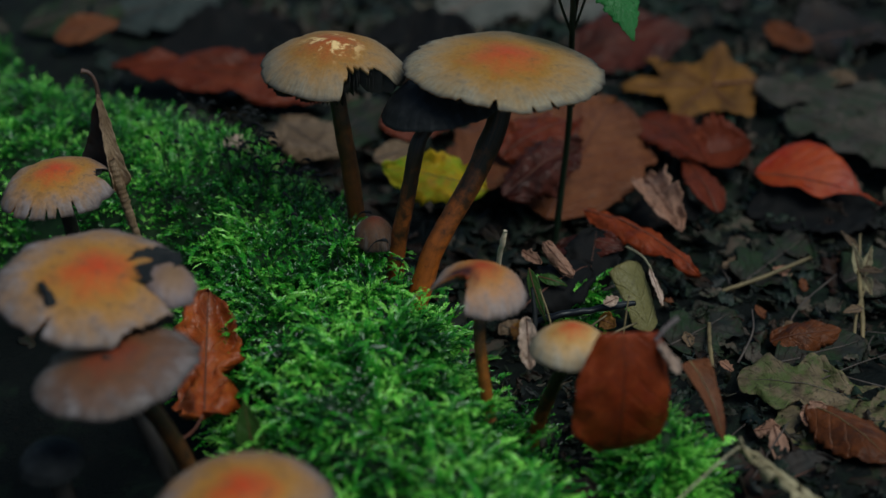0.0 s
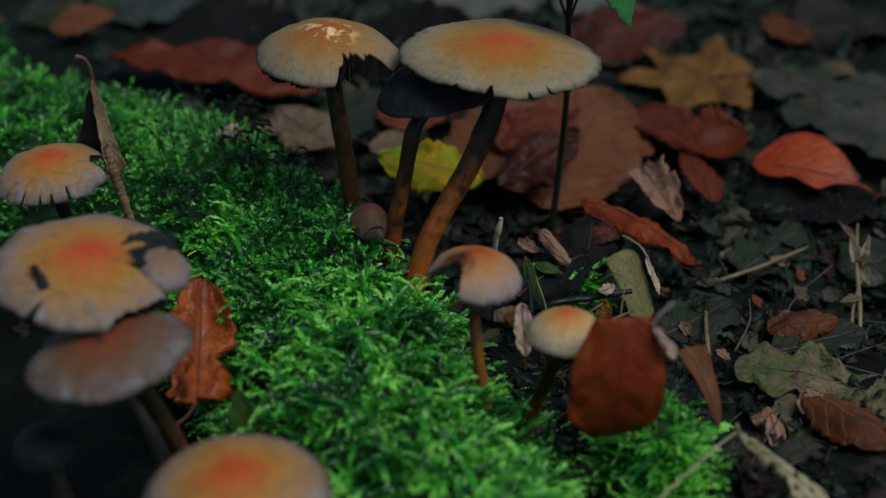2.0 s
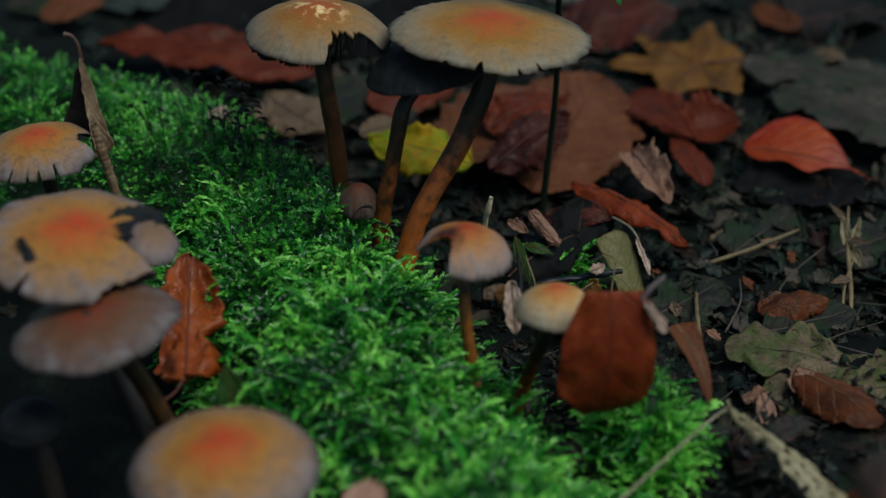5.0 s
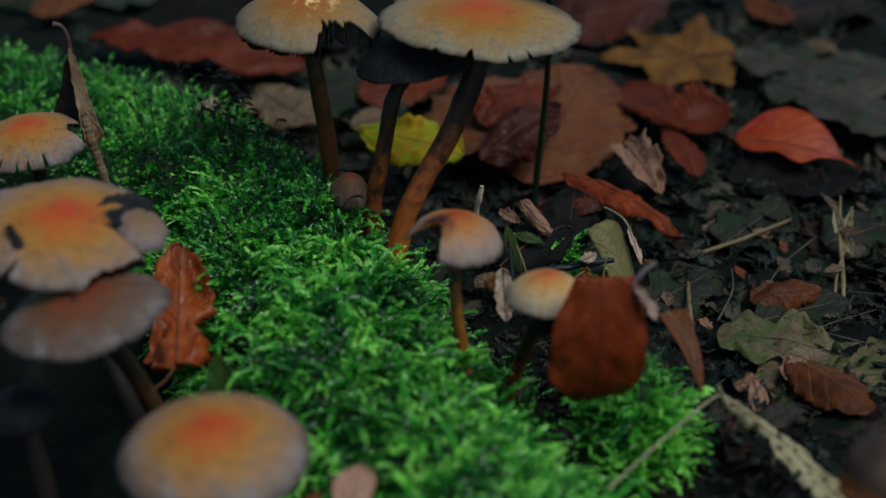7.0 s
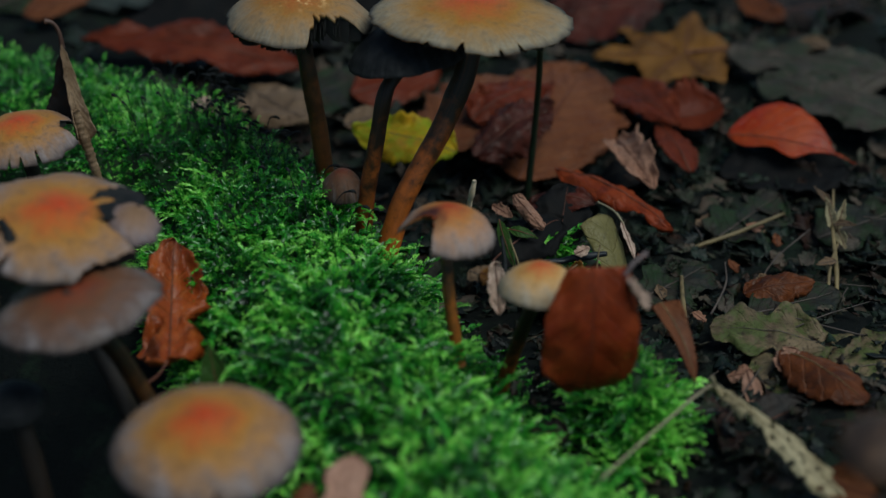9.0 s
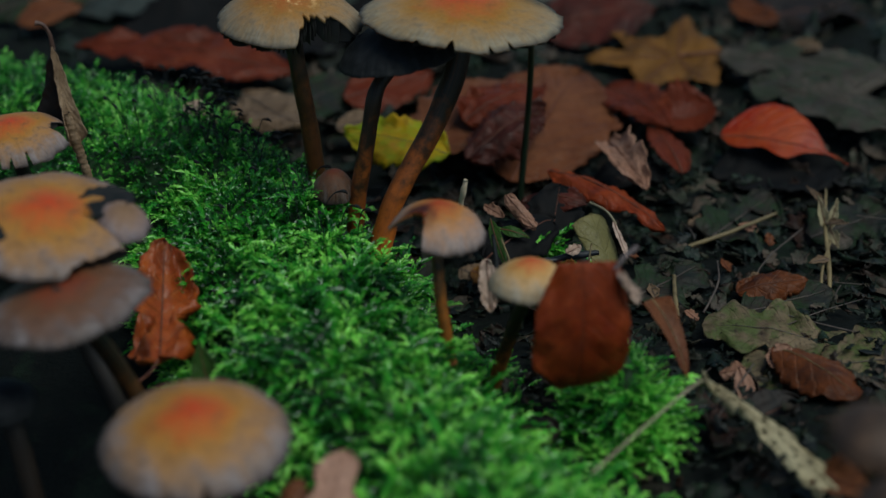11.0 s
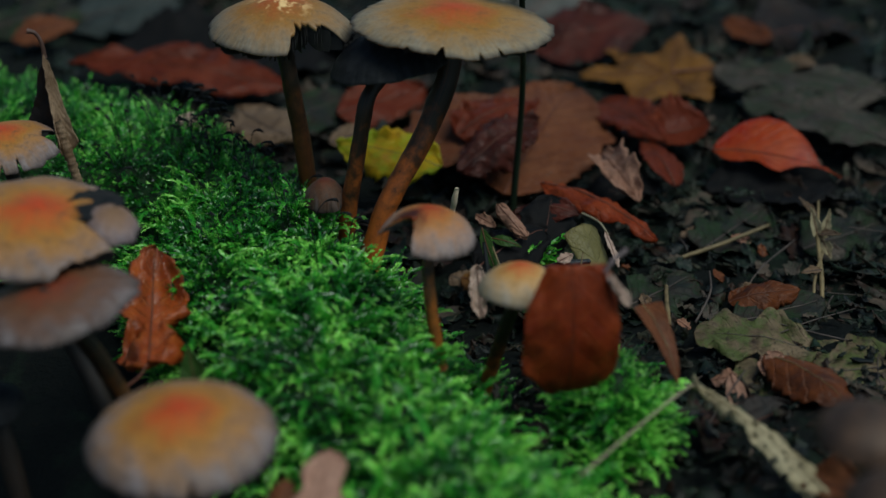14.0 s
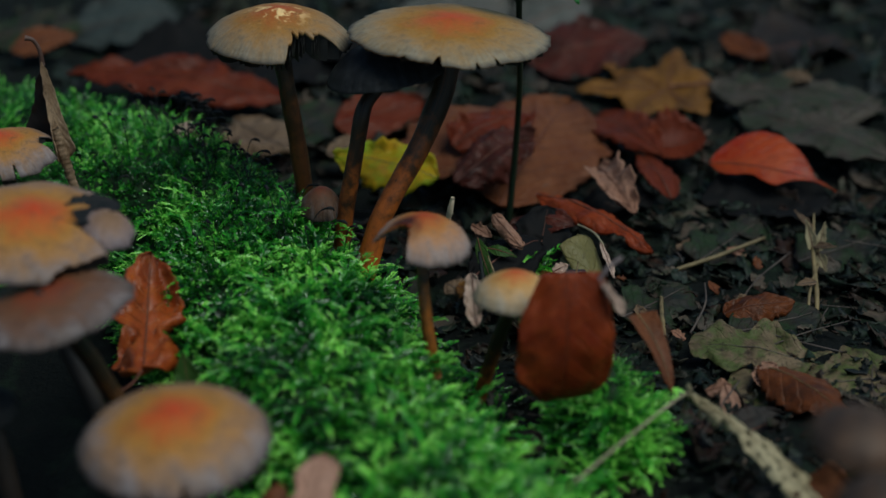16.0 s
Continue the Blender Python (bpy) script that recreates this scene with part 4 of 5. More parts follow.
def leaf(label, kind, base, tip, width, material, up=(0, 0, 1), seed=1, stalk=0.25, rib=True, rib_mat=None, stalk_bend=0.2, group="fallen leaves", name="fallen_leaf", rib_size=0.0004, **shape):
    """A fallen leaf from its base to its tip, with midrib and stalk."""
    m, L = frame_of(base, tip, up)
    v, f, uv, mid = blade(kind, L * (1 + 0.02), width, seed, **shape)
    # bring the bent blade back between its two ends
    end = mid[-1]
    fit = Matrix.Rotation(math.atan2(end[2], end[0]), 4, "Y") @ Matrix.Scale(L / max(1e-6, math.hypot(end[0], end[2])), 4)
    root = thing(name, base, label, "leaf", group)
    m.translation = Vector((0, 0, 0))
    me = mesh_from("blade", v, f, uv)
    me.transform(m @ fit)
    ob = part("blade", me, material, root)
    shell(ob)
    rm = rib_mat or (M_TWIG if material in (L_MOULD, L_MOULD_PALE, L_GREY, L_TAN, L_WHITE) else M_RIB)
    if rib:
        pts = mid[::4] + np.array([0, 0, 0.0001])
        tv, tf, tuv = tube(pts, (rib_size, rib_size * 0.75, rib_size * 0.3), 24, 6)
        mr = mesh_from("midrib", tv, tf, tuv)
        mr.transform(m @ fit)
        part("midrib", mr, rm, root)
    if stalk > 0:
        s = stalk * L
        tv, tf, tuv = tube([(0.001, 0, 0), (-s * 0.5, s * stalk_bend * 0.4, s * 0.08), (-s, s * stalk_bend, s * 0.25)], (rib_size, rib_size * 0.9, rib_size * 1.1), 10, 6)
        ms = mesh_from("stalk", tv, tf, tuv)
        ms.transform(m @ fit)
        part("stalk", ms, rm, root)
    return root


def star_leaf(label, centre, size, material, turn, seed, lobes=5, depth=0.42, up=(0, 0, 1), cockle=0.06, group="fallen leaves", stretch=1.0):
    """A broad lobed leaf with pointed lobes; turn is the direction of its middle lobe in degrees."""
    na, nr = 120, 12
    th = np.linspace(-np.pi, np.pi, na, endpoint=False)
    k = lobes / 1.55
    rad = 0.60 + 0.04 * np.abs(np.sin(th * 9))
    for a, reach, w in ((0, .45, .24), (52, .40, .22), (-52, .40, .22), (105, .26, .26), (-105, .26, .26)):
        rad = rad + reach * np.exp(-((th - np.radians(a)) / w) ** 2) * (1 + 0.15 * np.abs(np.sin(th * 14)))
    rad = rad * (1 + 0.06 * wiggle(th, seed))
    s = np.linspace(0, 1, nr)
    S, T = np.meshgrid(s, th, indexing="ij")
    x, y = S * rad[None] * np.cos(T) * size, S * rad[None] * np.sin(T) * size * stretch
    z = cockle * size * field(x / size, y / size, seed + 3, 0.8) * (0.3 + S) + 0.03 * size * np.cos(T * k) * S
    v = np.stack([x, y, z], -1).reshape(-1, 3)
    uv = np.stack([S * 0.5 * np.cos(T) + 0.5, S * 0.5 * np.sin(T) + 0.5], -1).reshape(-1, 2)
    root = thing("fallen_leaf", centre, label, "leaf", group)
    m, _ = frame_of((0, 0, 0), (math.cos(math.radians(turn)), math.sin(math.radians(turn)), 0), up)
    me = mesh_from("blade", v, grid_faces(nr, na, True), uv)
    me.transform(m)
    shell(part("blade", me, material, root))
    for q in (-2, -1, 0, 1, 2):
        a = np.radians(q * 52)
        i = int((a + np.pi) / (2 * np.pi) * na) % na
        line = np.stack([x[:, i], y[:, i], z[:, i] + 0.0002], -1)[1:]
        tv, tf, tuv = tube(line[:10], (0.0004, 0.0002), 12, 5)
        mv = mesh_from("vein", tv, tf, tuv)
        mv.transform(m)
        part("vein", mv, M_RIB, root)
    tv, tf, tuv = tube([(0, 0, 0.0002), (-size * 0.4, 0, 0.001), (-size * 0.9, size * 0.1, 0.004)], (0.0008, 0.0007), 10, 6)
    ms = mesh_from("stalk", tv, tf, tuv)
    ms.transform(m)
    part("stalk", ms, M_RIB, root)
    return root


def rod(name, label, category, points, radii, material, n=20, sides=8, rough=0.15, seed=0, group=""):
    root_at = points[0]
    pts = [tuple(Vector(p) - Vector(root_at)) for p in points]
    v, f, uv = tube(pts, radii, n, sides, rough, seed)
    ob = part(name, mesh_from(name, v, f, uv), material)
    ob.location = root_at
    return tagged(ob, label, category, group)

# ---- leaves behind the cluster ----
leaf("long rust-brown leaf with wavy edge lying beyond the moss", "beech", (-.0700, .142, .006), (-.166, .168, .010), .031, L_RUST, (0.0, -.25, 1), 3, .1, arch=.25, cockle=.11, pleat=.016)
leaf("bright yellow-green leaf with brown spots behind the stems", "jagged", (-.0060, .055, .009), (-.0450, .064, .014), .024, L_YELLOW, (.3, -.55, 1), 5, 0, rib_mat=M_STRAW, rib_size=.0002, arch=.3, cup=-.25, cockle=.12)
leaf("broad brown leaf with ribbed parallel veins", "oval", (.0170, .056, -.004), (.0500, .140, .006), .056, L_BROWN, (0.05, -.35, 1), 7, 0, arch=.2, cockle=.035, pleat=.014)
leaf("brown leaf half covered by darker leaves", "beech", (-.0165, .068, .003), (.030, .126, .008), .044, L_BROWN, (-.1, -.4, 1), 9, 0, arch=.3, cockle=.05, pleat=.012)
leaf("dark red crumpled leaf lying on a brown one", "jagged", (.0005, .054, .007), (.0310, .080, .015), .022, L_WINE, (0, -.5, 1), 11, 0, arch=.5, cup=-.4, cockle=.24)
leaf("dull red leaf lying on a brown one", "jagged", (.0000, .080, .011), (.032, .104, .015), .026, L_RUST, (0, -.5, 1), 12, 0, arch=.5, cup=-.3, cockle=.20)
star_leaf("golden-brown lobed maple leaf with pointed tips", (.0930, .156, .006), .036, L_GOLD, 185, 4, depth=.5, stretch=.88, up=(0, -.12, 1))
leaf("scarlet leaf arched like a small roof, glossy", "dome", (.1002, .0810, .003), (.1485, .0680, -.004), .0360, L_RED, (0.0, -.75, 1), 15, .05, arch=.35, hook=.25, cup=-.15, cockle=.012, pleat=.006, rib_mat=M_STALK, rib_size=.0002)
leaf("reddish leaf with dull surface", "beech", (.0600, .127, .004), (.0830, .090, .003), .024, L_RUST, (0, -.4, 1), 17, 0, arch=.3, cockle=.08)
leaf("dark red cupped leaf lying in litter", "oval", (.0765, .098, .003), (.1015, .103, .006), .026, L_RUST, (0, -.5, 1), 19, 0, arch=-.4, cup=.6, cockle=.06)
leaf("small dark red leaf in litter", "beech", (.0830, .058, -.002), (.0745, .094, .001), .015, L_RUST, (.2, -.4, 1), 21, 0, arch=.3, cockle=.06)
leaf("pinkish-tan curled dry leaf", "jagged", (.0560, .074, .004), (.0665, .037, .002), .015, L_PINK, (-.2, -.5, 1), 23, 0, arch=.4, cup=.9, cockle=.16)
leaf("bright rust leaf strip with a pale torn edge", "beech", (.0310, .0470, .005), (.0700, .0095, -.001), .0170, L_DEEP, (.3, -.1, 1), 25, 0, arch=.35, cup=-.5, cockle=.12)
leaf("olive blade-shaped leaf curving over the litter", "cut", (.0495, -.0170, -.008), (.0420, .0000, .0110), .0165, L_OLIVE, (.45, -.6, .6), 27, 0, False, rib_size=.0002, arch=.25, curl=-.7, cockle=.02)
leaf("pinkish torn bark-like leaf fragment", "jagged", (.0128, -.002, .020), (.0225, -.012, .012), .0090, L_PINK, (-.3, -.5, .9), 29, 0, rib_size=.00022, curl=-1.7, cockle=.14)
leaf("weathered pale leaf beyond the mushrooms", "oval", (-.024, .235, .004), (.030, .262, .008), .042, L_PALEGREY, (0, -.4, 1), 31, 0, arch=.3, cockle=.07)
leaf("pale pinkish leaf beyond the mushrooms", "oval", (.032, .232, .004), (.066, .262, .010), .030, L_PALEGREY, (0, -.4, 1), 33, 0, arch=.3, cockle=.07)
leaf("dark chestnut leaf beside a golden one", "beech", (.036, .190, .004), (.088, .200, .010), .040, L_WINE, (0, -.4, 1), 34, 0, arch=.4, cockle=.07)
leaf("brown leaf beyond the moss bank", "oval", (-.214, .215, .006), (-.168, .232, .010), .026, L_MOULD, (0, -.4, 1), 35, 0, arch=.3, cockle=.07)
leaf("orange-brown leaf beyond the moss bank", "beech", (-.196, .196, .010), (-.168, .204, .014), .018, L_BROWN, (0, -.4, 1), 36, 0, arch=.3, cockle=.07)
leaf("grey weathered leaf beyond the moss bank", "oval", (-.178, .225, .006), (-.126, .240, .012), .036, L_WHITE, (0, -.4, 1), 37, 0, arch=.3, cockle=.07)
leaf("pale tan-beige leaf lying flat in litter", "jagged", (-.090, .128, .003), (-.064, .092, .005), .028, L_TAN, (0, -.3, 1), 39, 0, cockle=.08)
leaf("grey leaf under the cluster of mushrooms", "oval", (-.075, .112, .000), (-.045, .140, .004), .030, L_MOULD, (0, -.2, 1), 40, 0, cockle=.08)
leaf("small pinkish leaf behind the stems", "oval", (-.050, .092, .003), (-.034, .098, .006), .012, L_TAN, (0, -.5, 1), 41, 0, cockle=.08)
leaf("reddish-brown leaf behind the stems", "oval", (-.048, .120, .004), (-.012, .138, .008), .026, L_RUST, (0, -.5, 1), 42, 0, cockle=.08)
leaf("orange-brown leaf lying in dark litter", "oval", (.143, .198, .004), (.126, .218, .008), .016, L_CHEST, (0, -.4, 1), 43, 0, cockle=.08)
leaf("mouldering grey-brown oak leaf on damp litter", "oak", (.175, .090, .000), (.120, .128, .006), .034, L_MOULD_PALE, (0, -.2, 1), 44, 0, cockle=.08, arch=.2)
leaf("mouldering dark leaf by the scarlet one", "oak", (.180, .130, .004), (.110, .150, .008), .034, L_MOULD_PALE, (0, -.2, 1), 45, 0, cockle=.08, arch=.2)
# near-black leaf added in place of a dark hollow in the litter
leaf("near-black leaf added for a dark hollow in the litter", "oval", (.140, .205, .004), (.182, .225, .004), .050, L_DARK, (0, -.1, 1), 47, 0, cockle=.08, cup=.3)
# near-black leaf added to make the shade beneath the scarlet leaf
leaf("near-black leaf added as shade beneath a scarlet one", "oval", (.0960, .0680, -.007), (.1460, .0660, -.006), .036, L_BLACK, (0, -.2, 1), 48, 0, rib=False, cockle=.08, cup=.2)
# near-black leaves added where the litter lies in deep shade
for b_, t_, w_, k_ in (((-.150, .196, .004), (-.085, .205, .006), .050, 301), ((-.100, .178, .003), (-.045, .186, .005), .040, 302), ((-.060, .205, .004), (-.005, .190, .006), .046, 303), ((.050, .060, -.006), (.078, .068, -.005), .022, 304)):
    leaf("near-black leaf added as deep shade in the litter", "oval", b_, t_, w_, L_BLACK, (0, -.15, 1), k_, 0, rib=False, cockle=.09, cup=.25)
leaf("small pale cupped leaf on dark litter", "oval", (.139, .150, .010), (.152, .146, .014), .009, L_TAN, (0, -.5, 1), 46, 0, cockle=.1, cup=.5)

# ---- leaves at the foot of the bank ----
leaf("dark red beech leaf standing upright against a mushroom", "panel", (.0298, -.1058, .0500), (.0285, -.1010, .0050), .0262, L_DEEP, (.10, -1, .05), 51, .0, arch=.55, hook=.5, cup=-.12, cockle=.06, rib_size=.00012)
leaf("slim orange-brown leaf with pale midrib", "wedge", (.0540, -.0795, .0225), (.0632, -.0985, .0060), .0115, L_BROWN, (.35, -.65, .6), 53, 0, arch=.45, cup=.4, cockle=.03, pleat=.012, rib_mat=M_STRAW, rib_size=.00022)
leaf("grey-green lichen-covered oak leaf", "oak", (.1150, -.054, -.010), (.0755, -.048, -.006), .027, L_GREY, (0, -.22, 1), 55, 0, rib_mat=M_TWIG, rib_size=.0002, arch=.25, cockle=.11)
leaf("mossy mouldering oak leaf beneath another", "oak", (.1270, -.050, -.012), (.0850, -.075, -.011), .034, L_GREY, (0, -.2, 1), 56, 0, rib_mat=M_TWIG, cockle=.05)
leaf("mossy rotten leaf spread flat on soil", "oak", (.1560, -.060, -.011), (.1120, -.066, -.011), .036, L_GREY, (0, -.15, 1), 58, 0, rib_mat=M_TWIG, cockle=.06)
leaf("chestnut-brown leaf with a pale midrib", "oval", (.0965, -.0640, -.005), (.1170, -.0940, -.005), .0200, L_CHEST, (.1, -.30, 1), 57, 0, arch=.30, cup=-.5, cockle=.07, pleat=.004, rib_mat=M_STRAW, rib_size=.00022)
leaf("pinkish torn end of a brown leaf", "jagged", (.1010, -.0670, -.003), (.0940, -.0720, -.007), .0110, L_PINK, (0, -.4, 1), 60, 0, rib_size=.0002, cup=-.4, cockle=.14)
leaf("small brown leaf pressed into the litter", "jagged", (.0920, -.0190, -.0105), (.1165, -.0170, -.007), .0150, L_CHEST, (0, -.45, 1), 59, 0, rib_size=.0002, arch=.4, cup=-.5, cockle=.08, pleat=.006)
leaf("pinkish dry leaf scrap", "strip", (.0775, -.0745, -.008), (.0850, -.0765, -.005), .006, L_PINK, (0, -.5, 1), 61, 0, rib_size=.00022, cockle=.14)
leaf("small pink dry leaf hanging down", "lance", (.0830, -.0770, -.004), (.0850, -.0935, -.011), .0062, L_PINK, (0, -1, .5), 62, 0, rib_size=.00022, cockle=.06)
leaf("pale dry leaf folded along its length, with holes", "strip", (.0655, -.1085, .0120), (.1010, -.1470, -.006), .0140, L_PALE, (.4, -.3, 1), 63, 0, arch=.25, twist=.9, curl=-.9, cockle=.16, holes=.72, nu=90, nv=25, rib_mat=M_STRAW, rib_size=.00022)
leaf("dark glossy leaf in a hollow", "oval", (.0800, -.098, -.012), (.1000, -.090, -.008), .016, L_DARK, (0, -.5, 1), 64, 0, cockle=.08)
leaf("rusty curled leaf lying in damp litter", "beech", (.0960, -.130, -.006), (.1080, -.150, .000), .016, L_BROWN, (-.2, -.5, 1), 65, 0, cup=.5, cockle=.08)
leaf("pale torn leaf end behind the red leaf", "strip", (.0402, -.1080, .0478), (.0460, -.1100, .0385), .0058, L_CREAM, (.3, -.5, .9), 66, 0, rib_size=.00022, curl=1.5, cockle=.22)
leaf("tan torn leaf scrap under a small mushroom", "jagged", (.0040, -.064, .0285), (.0050, -.0720, .0140), .0075, L_CREAM, (-.2, -1, .5), 67, 0, rib_size=.00022, curl=1.2, cockle=.16)
leaf("pinkish leaf scrap at the moss edge", "strip", (-.004, -.058, .022), (.004, -.062, .020), .008, L_TAN, (0, -.6, 1), 68, 0, rib_size=.00022, curl=.4, cockle=.12)
leaf("rust-orange leaf curled over the edge of the moss", "waisted", (-.0955, -.0940, .012), (-.0985, -.0480, .029), .0250, L_ORANGE, (.10, -.85, .5), 69, .22, arch=-.35, cup=-.45, cockle=.17, pleat=.024, twist=.5, stalk_bend=.6)
leaf("pinkish lobed leaf in the moss", "oak", (-.0440, -.190, .010), (-.0370, -.160, .024), .016, L_SALMON, (0, -.7, .7), 71, 0, rib_size=.00022, cup=-.3, cockle=.06)
leaf("brown leaf scrap beside a pinkish leaf", "oval", (-.0540, -.178, .008), (-.0490, -.163, .017), .010, L_BROWN, (0, -.6, .8), 72, 0, rib_size=.00022, cup=-.5, cockle=.06)
leaf("dark green blade among the moss shoots", "lance", (-.0790, -.1080, .006), (-.0820, -.1020, .024), .009, L_BLADE, (0, -1, .2), 73, 0, rib_size=.00022, curl=.5)
leaf("dark red scrap in a hollow of the moss", "oval", (.014, -.106, -.006), (.024, -.112, -.004), .010, L_DARK, (0, -.6, 1), 74, 0, rib_size=.00022, cockle=.1)

# the twisted dry leaf with its stalk, leaning on a mushroom
curled = thing("curled_leaf", (-.1266, -.0095, .020), "dry brown leaf rolled into a twisted spike, leaning", "leaf", "fallen leaves")


def curled_blade(name, b, t, up, width, seed, label="", mat=L_CURL, kind="lance", **shape):
    m, length = frame_of(b, t, up)
    v, f, uv, _ = blade(kind, length, width, seed, **shape)
    me = mesh_from(name, v, f, uv)
    me.transform(Matrix.Translation((.1266, .0095, -.020)) @ m)
    ob = part(name, me, mat, curled, label)
    shell(ob)
    return ob


curled_blade("blade", (-.1370, -.0020, .0768), (-.1318, -.0095, .0440), (.7, -.7, .1), .0100, 81, kind="fan", curl=1.5, cockle=.05, pleat=.05)
curled_blade("folded_side", (-.1372, -.0012, .0764), (-.1392, -.0040, .0500), (-.3, -.8, .1), .0110, 82, "darker folded half of the leaf", kind="fan", curl=.5, cockle=.05, mat=L_DARK)
rope = spline([(-.1335, -.0088, .0560), (-.1312, -.0095, .0460), (-.1290, -.0100, .0360), (-.1262, -.0105, .0240)], 60)
rv, rf, ruv = tube(rope - np.array([-.1266, -.0095, .020]), (.0014, .0017, .0016, .0010), 60, 12)
ring = np.repeat(np.arange(60), 12)
axis = np.repeat(spline(rope - np.array([-.1266, -.0095, .020]), 60), 12, axis=0)
rv = axis + (rv - axis) * (1 + 0.10 * np.sin(ring * 1.9 + 1.3 * np.sin(ring * 0.31) + np.tile(np.linspace(0, 6.28, 12), 60)) + 0.16 * field(ring / 9.0, np.tile(np.linspace(0, 2, 12), 60), 7, 1.0))[:, None]
part("rolled_tip", mesh_from("rolled_tip", rv, rf, ruv), L_CURL, curled, "tightly rolled corrugated tip")
tv, tf, tuv = tube([(-.0104, .0082, .0555), (-.0108, .0078, .061), (-.0125, .0074, .0645), (-.0150, .0073, .0652)], (.0009, .0007, .0007, .0010), 14, 7)
part("stalk", mesh_from("stalk", tv, tf, tuv), M_STALK, curled)

# ---- nettle ----
nettle = thing("nettle", (.0200, .0480, -.010), "young green nettle with toothed leaves and thin stem", "plant")


def nettle_part(name, pts, radii, n=20):
    v, f, uv = tube([(p[0] - .02, p[1] - .048, p[2] + .010) for p in pts], radii, n, 8)
    return part(name, mesh_from(name, v, f, uv), M_NETTLE, nettle)


nettle_part("stem", [(.0200, .0480, -.012), (.0225, .0480, .020), (.0235, .0420, .050), (.0222, .0300, .085), (.0215, .0220, .118)], (.0014, .0012, .0011, .0010), 30)
for px_, pz_ in ((.0130, .118), (.0290, .118), (.0245, .121)):
    nettle_part("leaf_stalk", [(.0222, .0300, .084), (lerp(.0222, px_, .6), .0270, .100), (px_, .0230, pz_)], (.0005, .00045), 10)
for b, t, w in (((.0290, .0200, .120), (.0405, .0010, .0945), .017), ((.0150, .0230, .122), (-.002, .012, .120), .016), ((.0215, .0220, .118), (.026, .045, .126), .015)):
    nm, nl = frame_of(b, t, (.3, -.6, 1))
    v, f, uv, _ = blade("nettle", nl, w, 83, arch=.2, cup=-.2, pleat=.010, nu=73)
    nme = mesh_from("leaf", v, f, uv)
    nme.transform(Matrix.Translation((-.02, -.048, .010)) @ nm)
    shell(part("leaf", nme, L_GREEN, nettle))

# ---- straws, twigs and debris ----
rod("straw", "thin dry straw lying across litter", "straw", [(.0763, .0121, -.010), (.0950, .0190, -.007), (.1136, .0280, -.004)], (.0008, .0008, .0007), M_STRAW)
rod("straw", "bent pale straw leaning from moss to a dry leaf", "straw", [(.0300, -.1500, .008), (.0420, -.1370, .0105), (.0520, -.1260, .0120), (.0610, -.1160, .0130), (.0670, -.1105, .0125), (.0720, -.1130, .009)], (.0004, .00038, .0004, .0005), M_STRAW_PALE, 30)
rod("twig", "short pale broken twig lying in litter", "twig", [(.0692, -.0360, -.010), (.0700, -.0215, -.008), (.0712, -.0110, -.008)], (.0009, .0008, .0007), M_STRAW)
rod("twig", "thin dark twig in litter", "twig", [(.0790, -.0300, -.012), (.0850, -.0200, -.006), (.0865, -.0080, -.004)], (.0005, .0004, .0003), M_TWIG)
rod("twig", "forked pale twig tip beside a mushroom", "twig", [(-.0040, -.0130, .012), (-.0030, -.0165, .024), (-.0022, -.0190, .030), (-.0014, -.0195, .0345)], (.0009, .0009, .0011, .0007), M_CREAM)
rod("dry_stalk", "dry pale weed stalk standing in litter", "plant", [(.1240, -.0200, -.014), (.1262, -.0060, -.008), (.1280, .0120, -.002), (.1320, .0330, .003)], (.0007, .0009, .0008, .0004), M_STRAW)
rod("dry_stalk", "dry weed stalk bent at its tip", "plant", [(.1200, -.0240, -.014), (.1235, -.0080, -.007), (.1290, .0060, -.004)], (.0005, .0006, .0004), M_STRAW)
rod("leaf_stalk", "thin mauve curved leaf stalk", "stalk", [(.0392, -.1075, .0485), (.0412, -.1065, .0512), (.0436, -.1045, .0524), (.0457, -.1030, .0532)], (.0007, .0007, .0009), M_STALK_MAUVE)
rod("leaf_stalk", "pale leaf stalk along a rust leaf", "stalk", [(.0440, .018, .0065), (.0490, .010, .0070), (.0518, .002, .0060)], (.0003, .0004, .0003), M_STRAW_PALE)
rod("twig", "black wet twig stuck on a mushroom cap", "twig", [(-.1325, -.1130, .0600), (-.1335, -.1110, .0635), (-.1350, -.1085, .0655), (-.1368, -.1075, .0680)], (.0026, .0020, .0013, .0012), M_WET_BLACK)
rod("twig", "black wet stick beneath the small mushrooms", "twig", [(.0080, -.0325, .006), (.0170, -.0320, .009), (.0270, -.0285, .0085), (.0350, -.0275, .0098), (.0430, -.0248, .0092)], (.0009, .0013, .0011, .0014, .0008), M_WET_STICK, 40, 10, .35, 5)

# small pale scraps and dark spore stalks at the moss edge
leaf("small cream torn scrap resting on moss", "jagged", (-.1045, .062, .0270), (-.0970, .058, .0275), .008, L_CREAM, (0, -.5, 1), 85, 0, rib_size=.00022, cockle=.12)
leaf("cream scrap of bark on moss", "strip", (-.0985, .066, .023), (-.0930, .060, .021), .0035, L_CREAM, (0, -.5, 1), 86, 0, rib_size=.00022, cockle=.12)
leaf("pale straw scrap at the moss edge", "strip", (-.0900, .058, .012), (-.0840, .075, .012), .004, L_TAN, (0, -.5, 1), 87, 0, rib_size=.00022, cockle=.12)
rs = np.random.RandomState(21)
cap_v, cap_f = [], []
count = 0
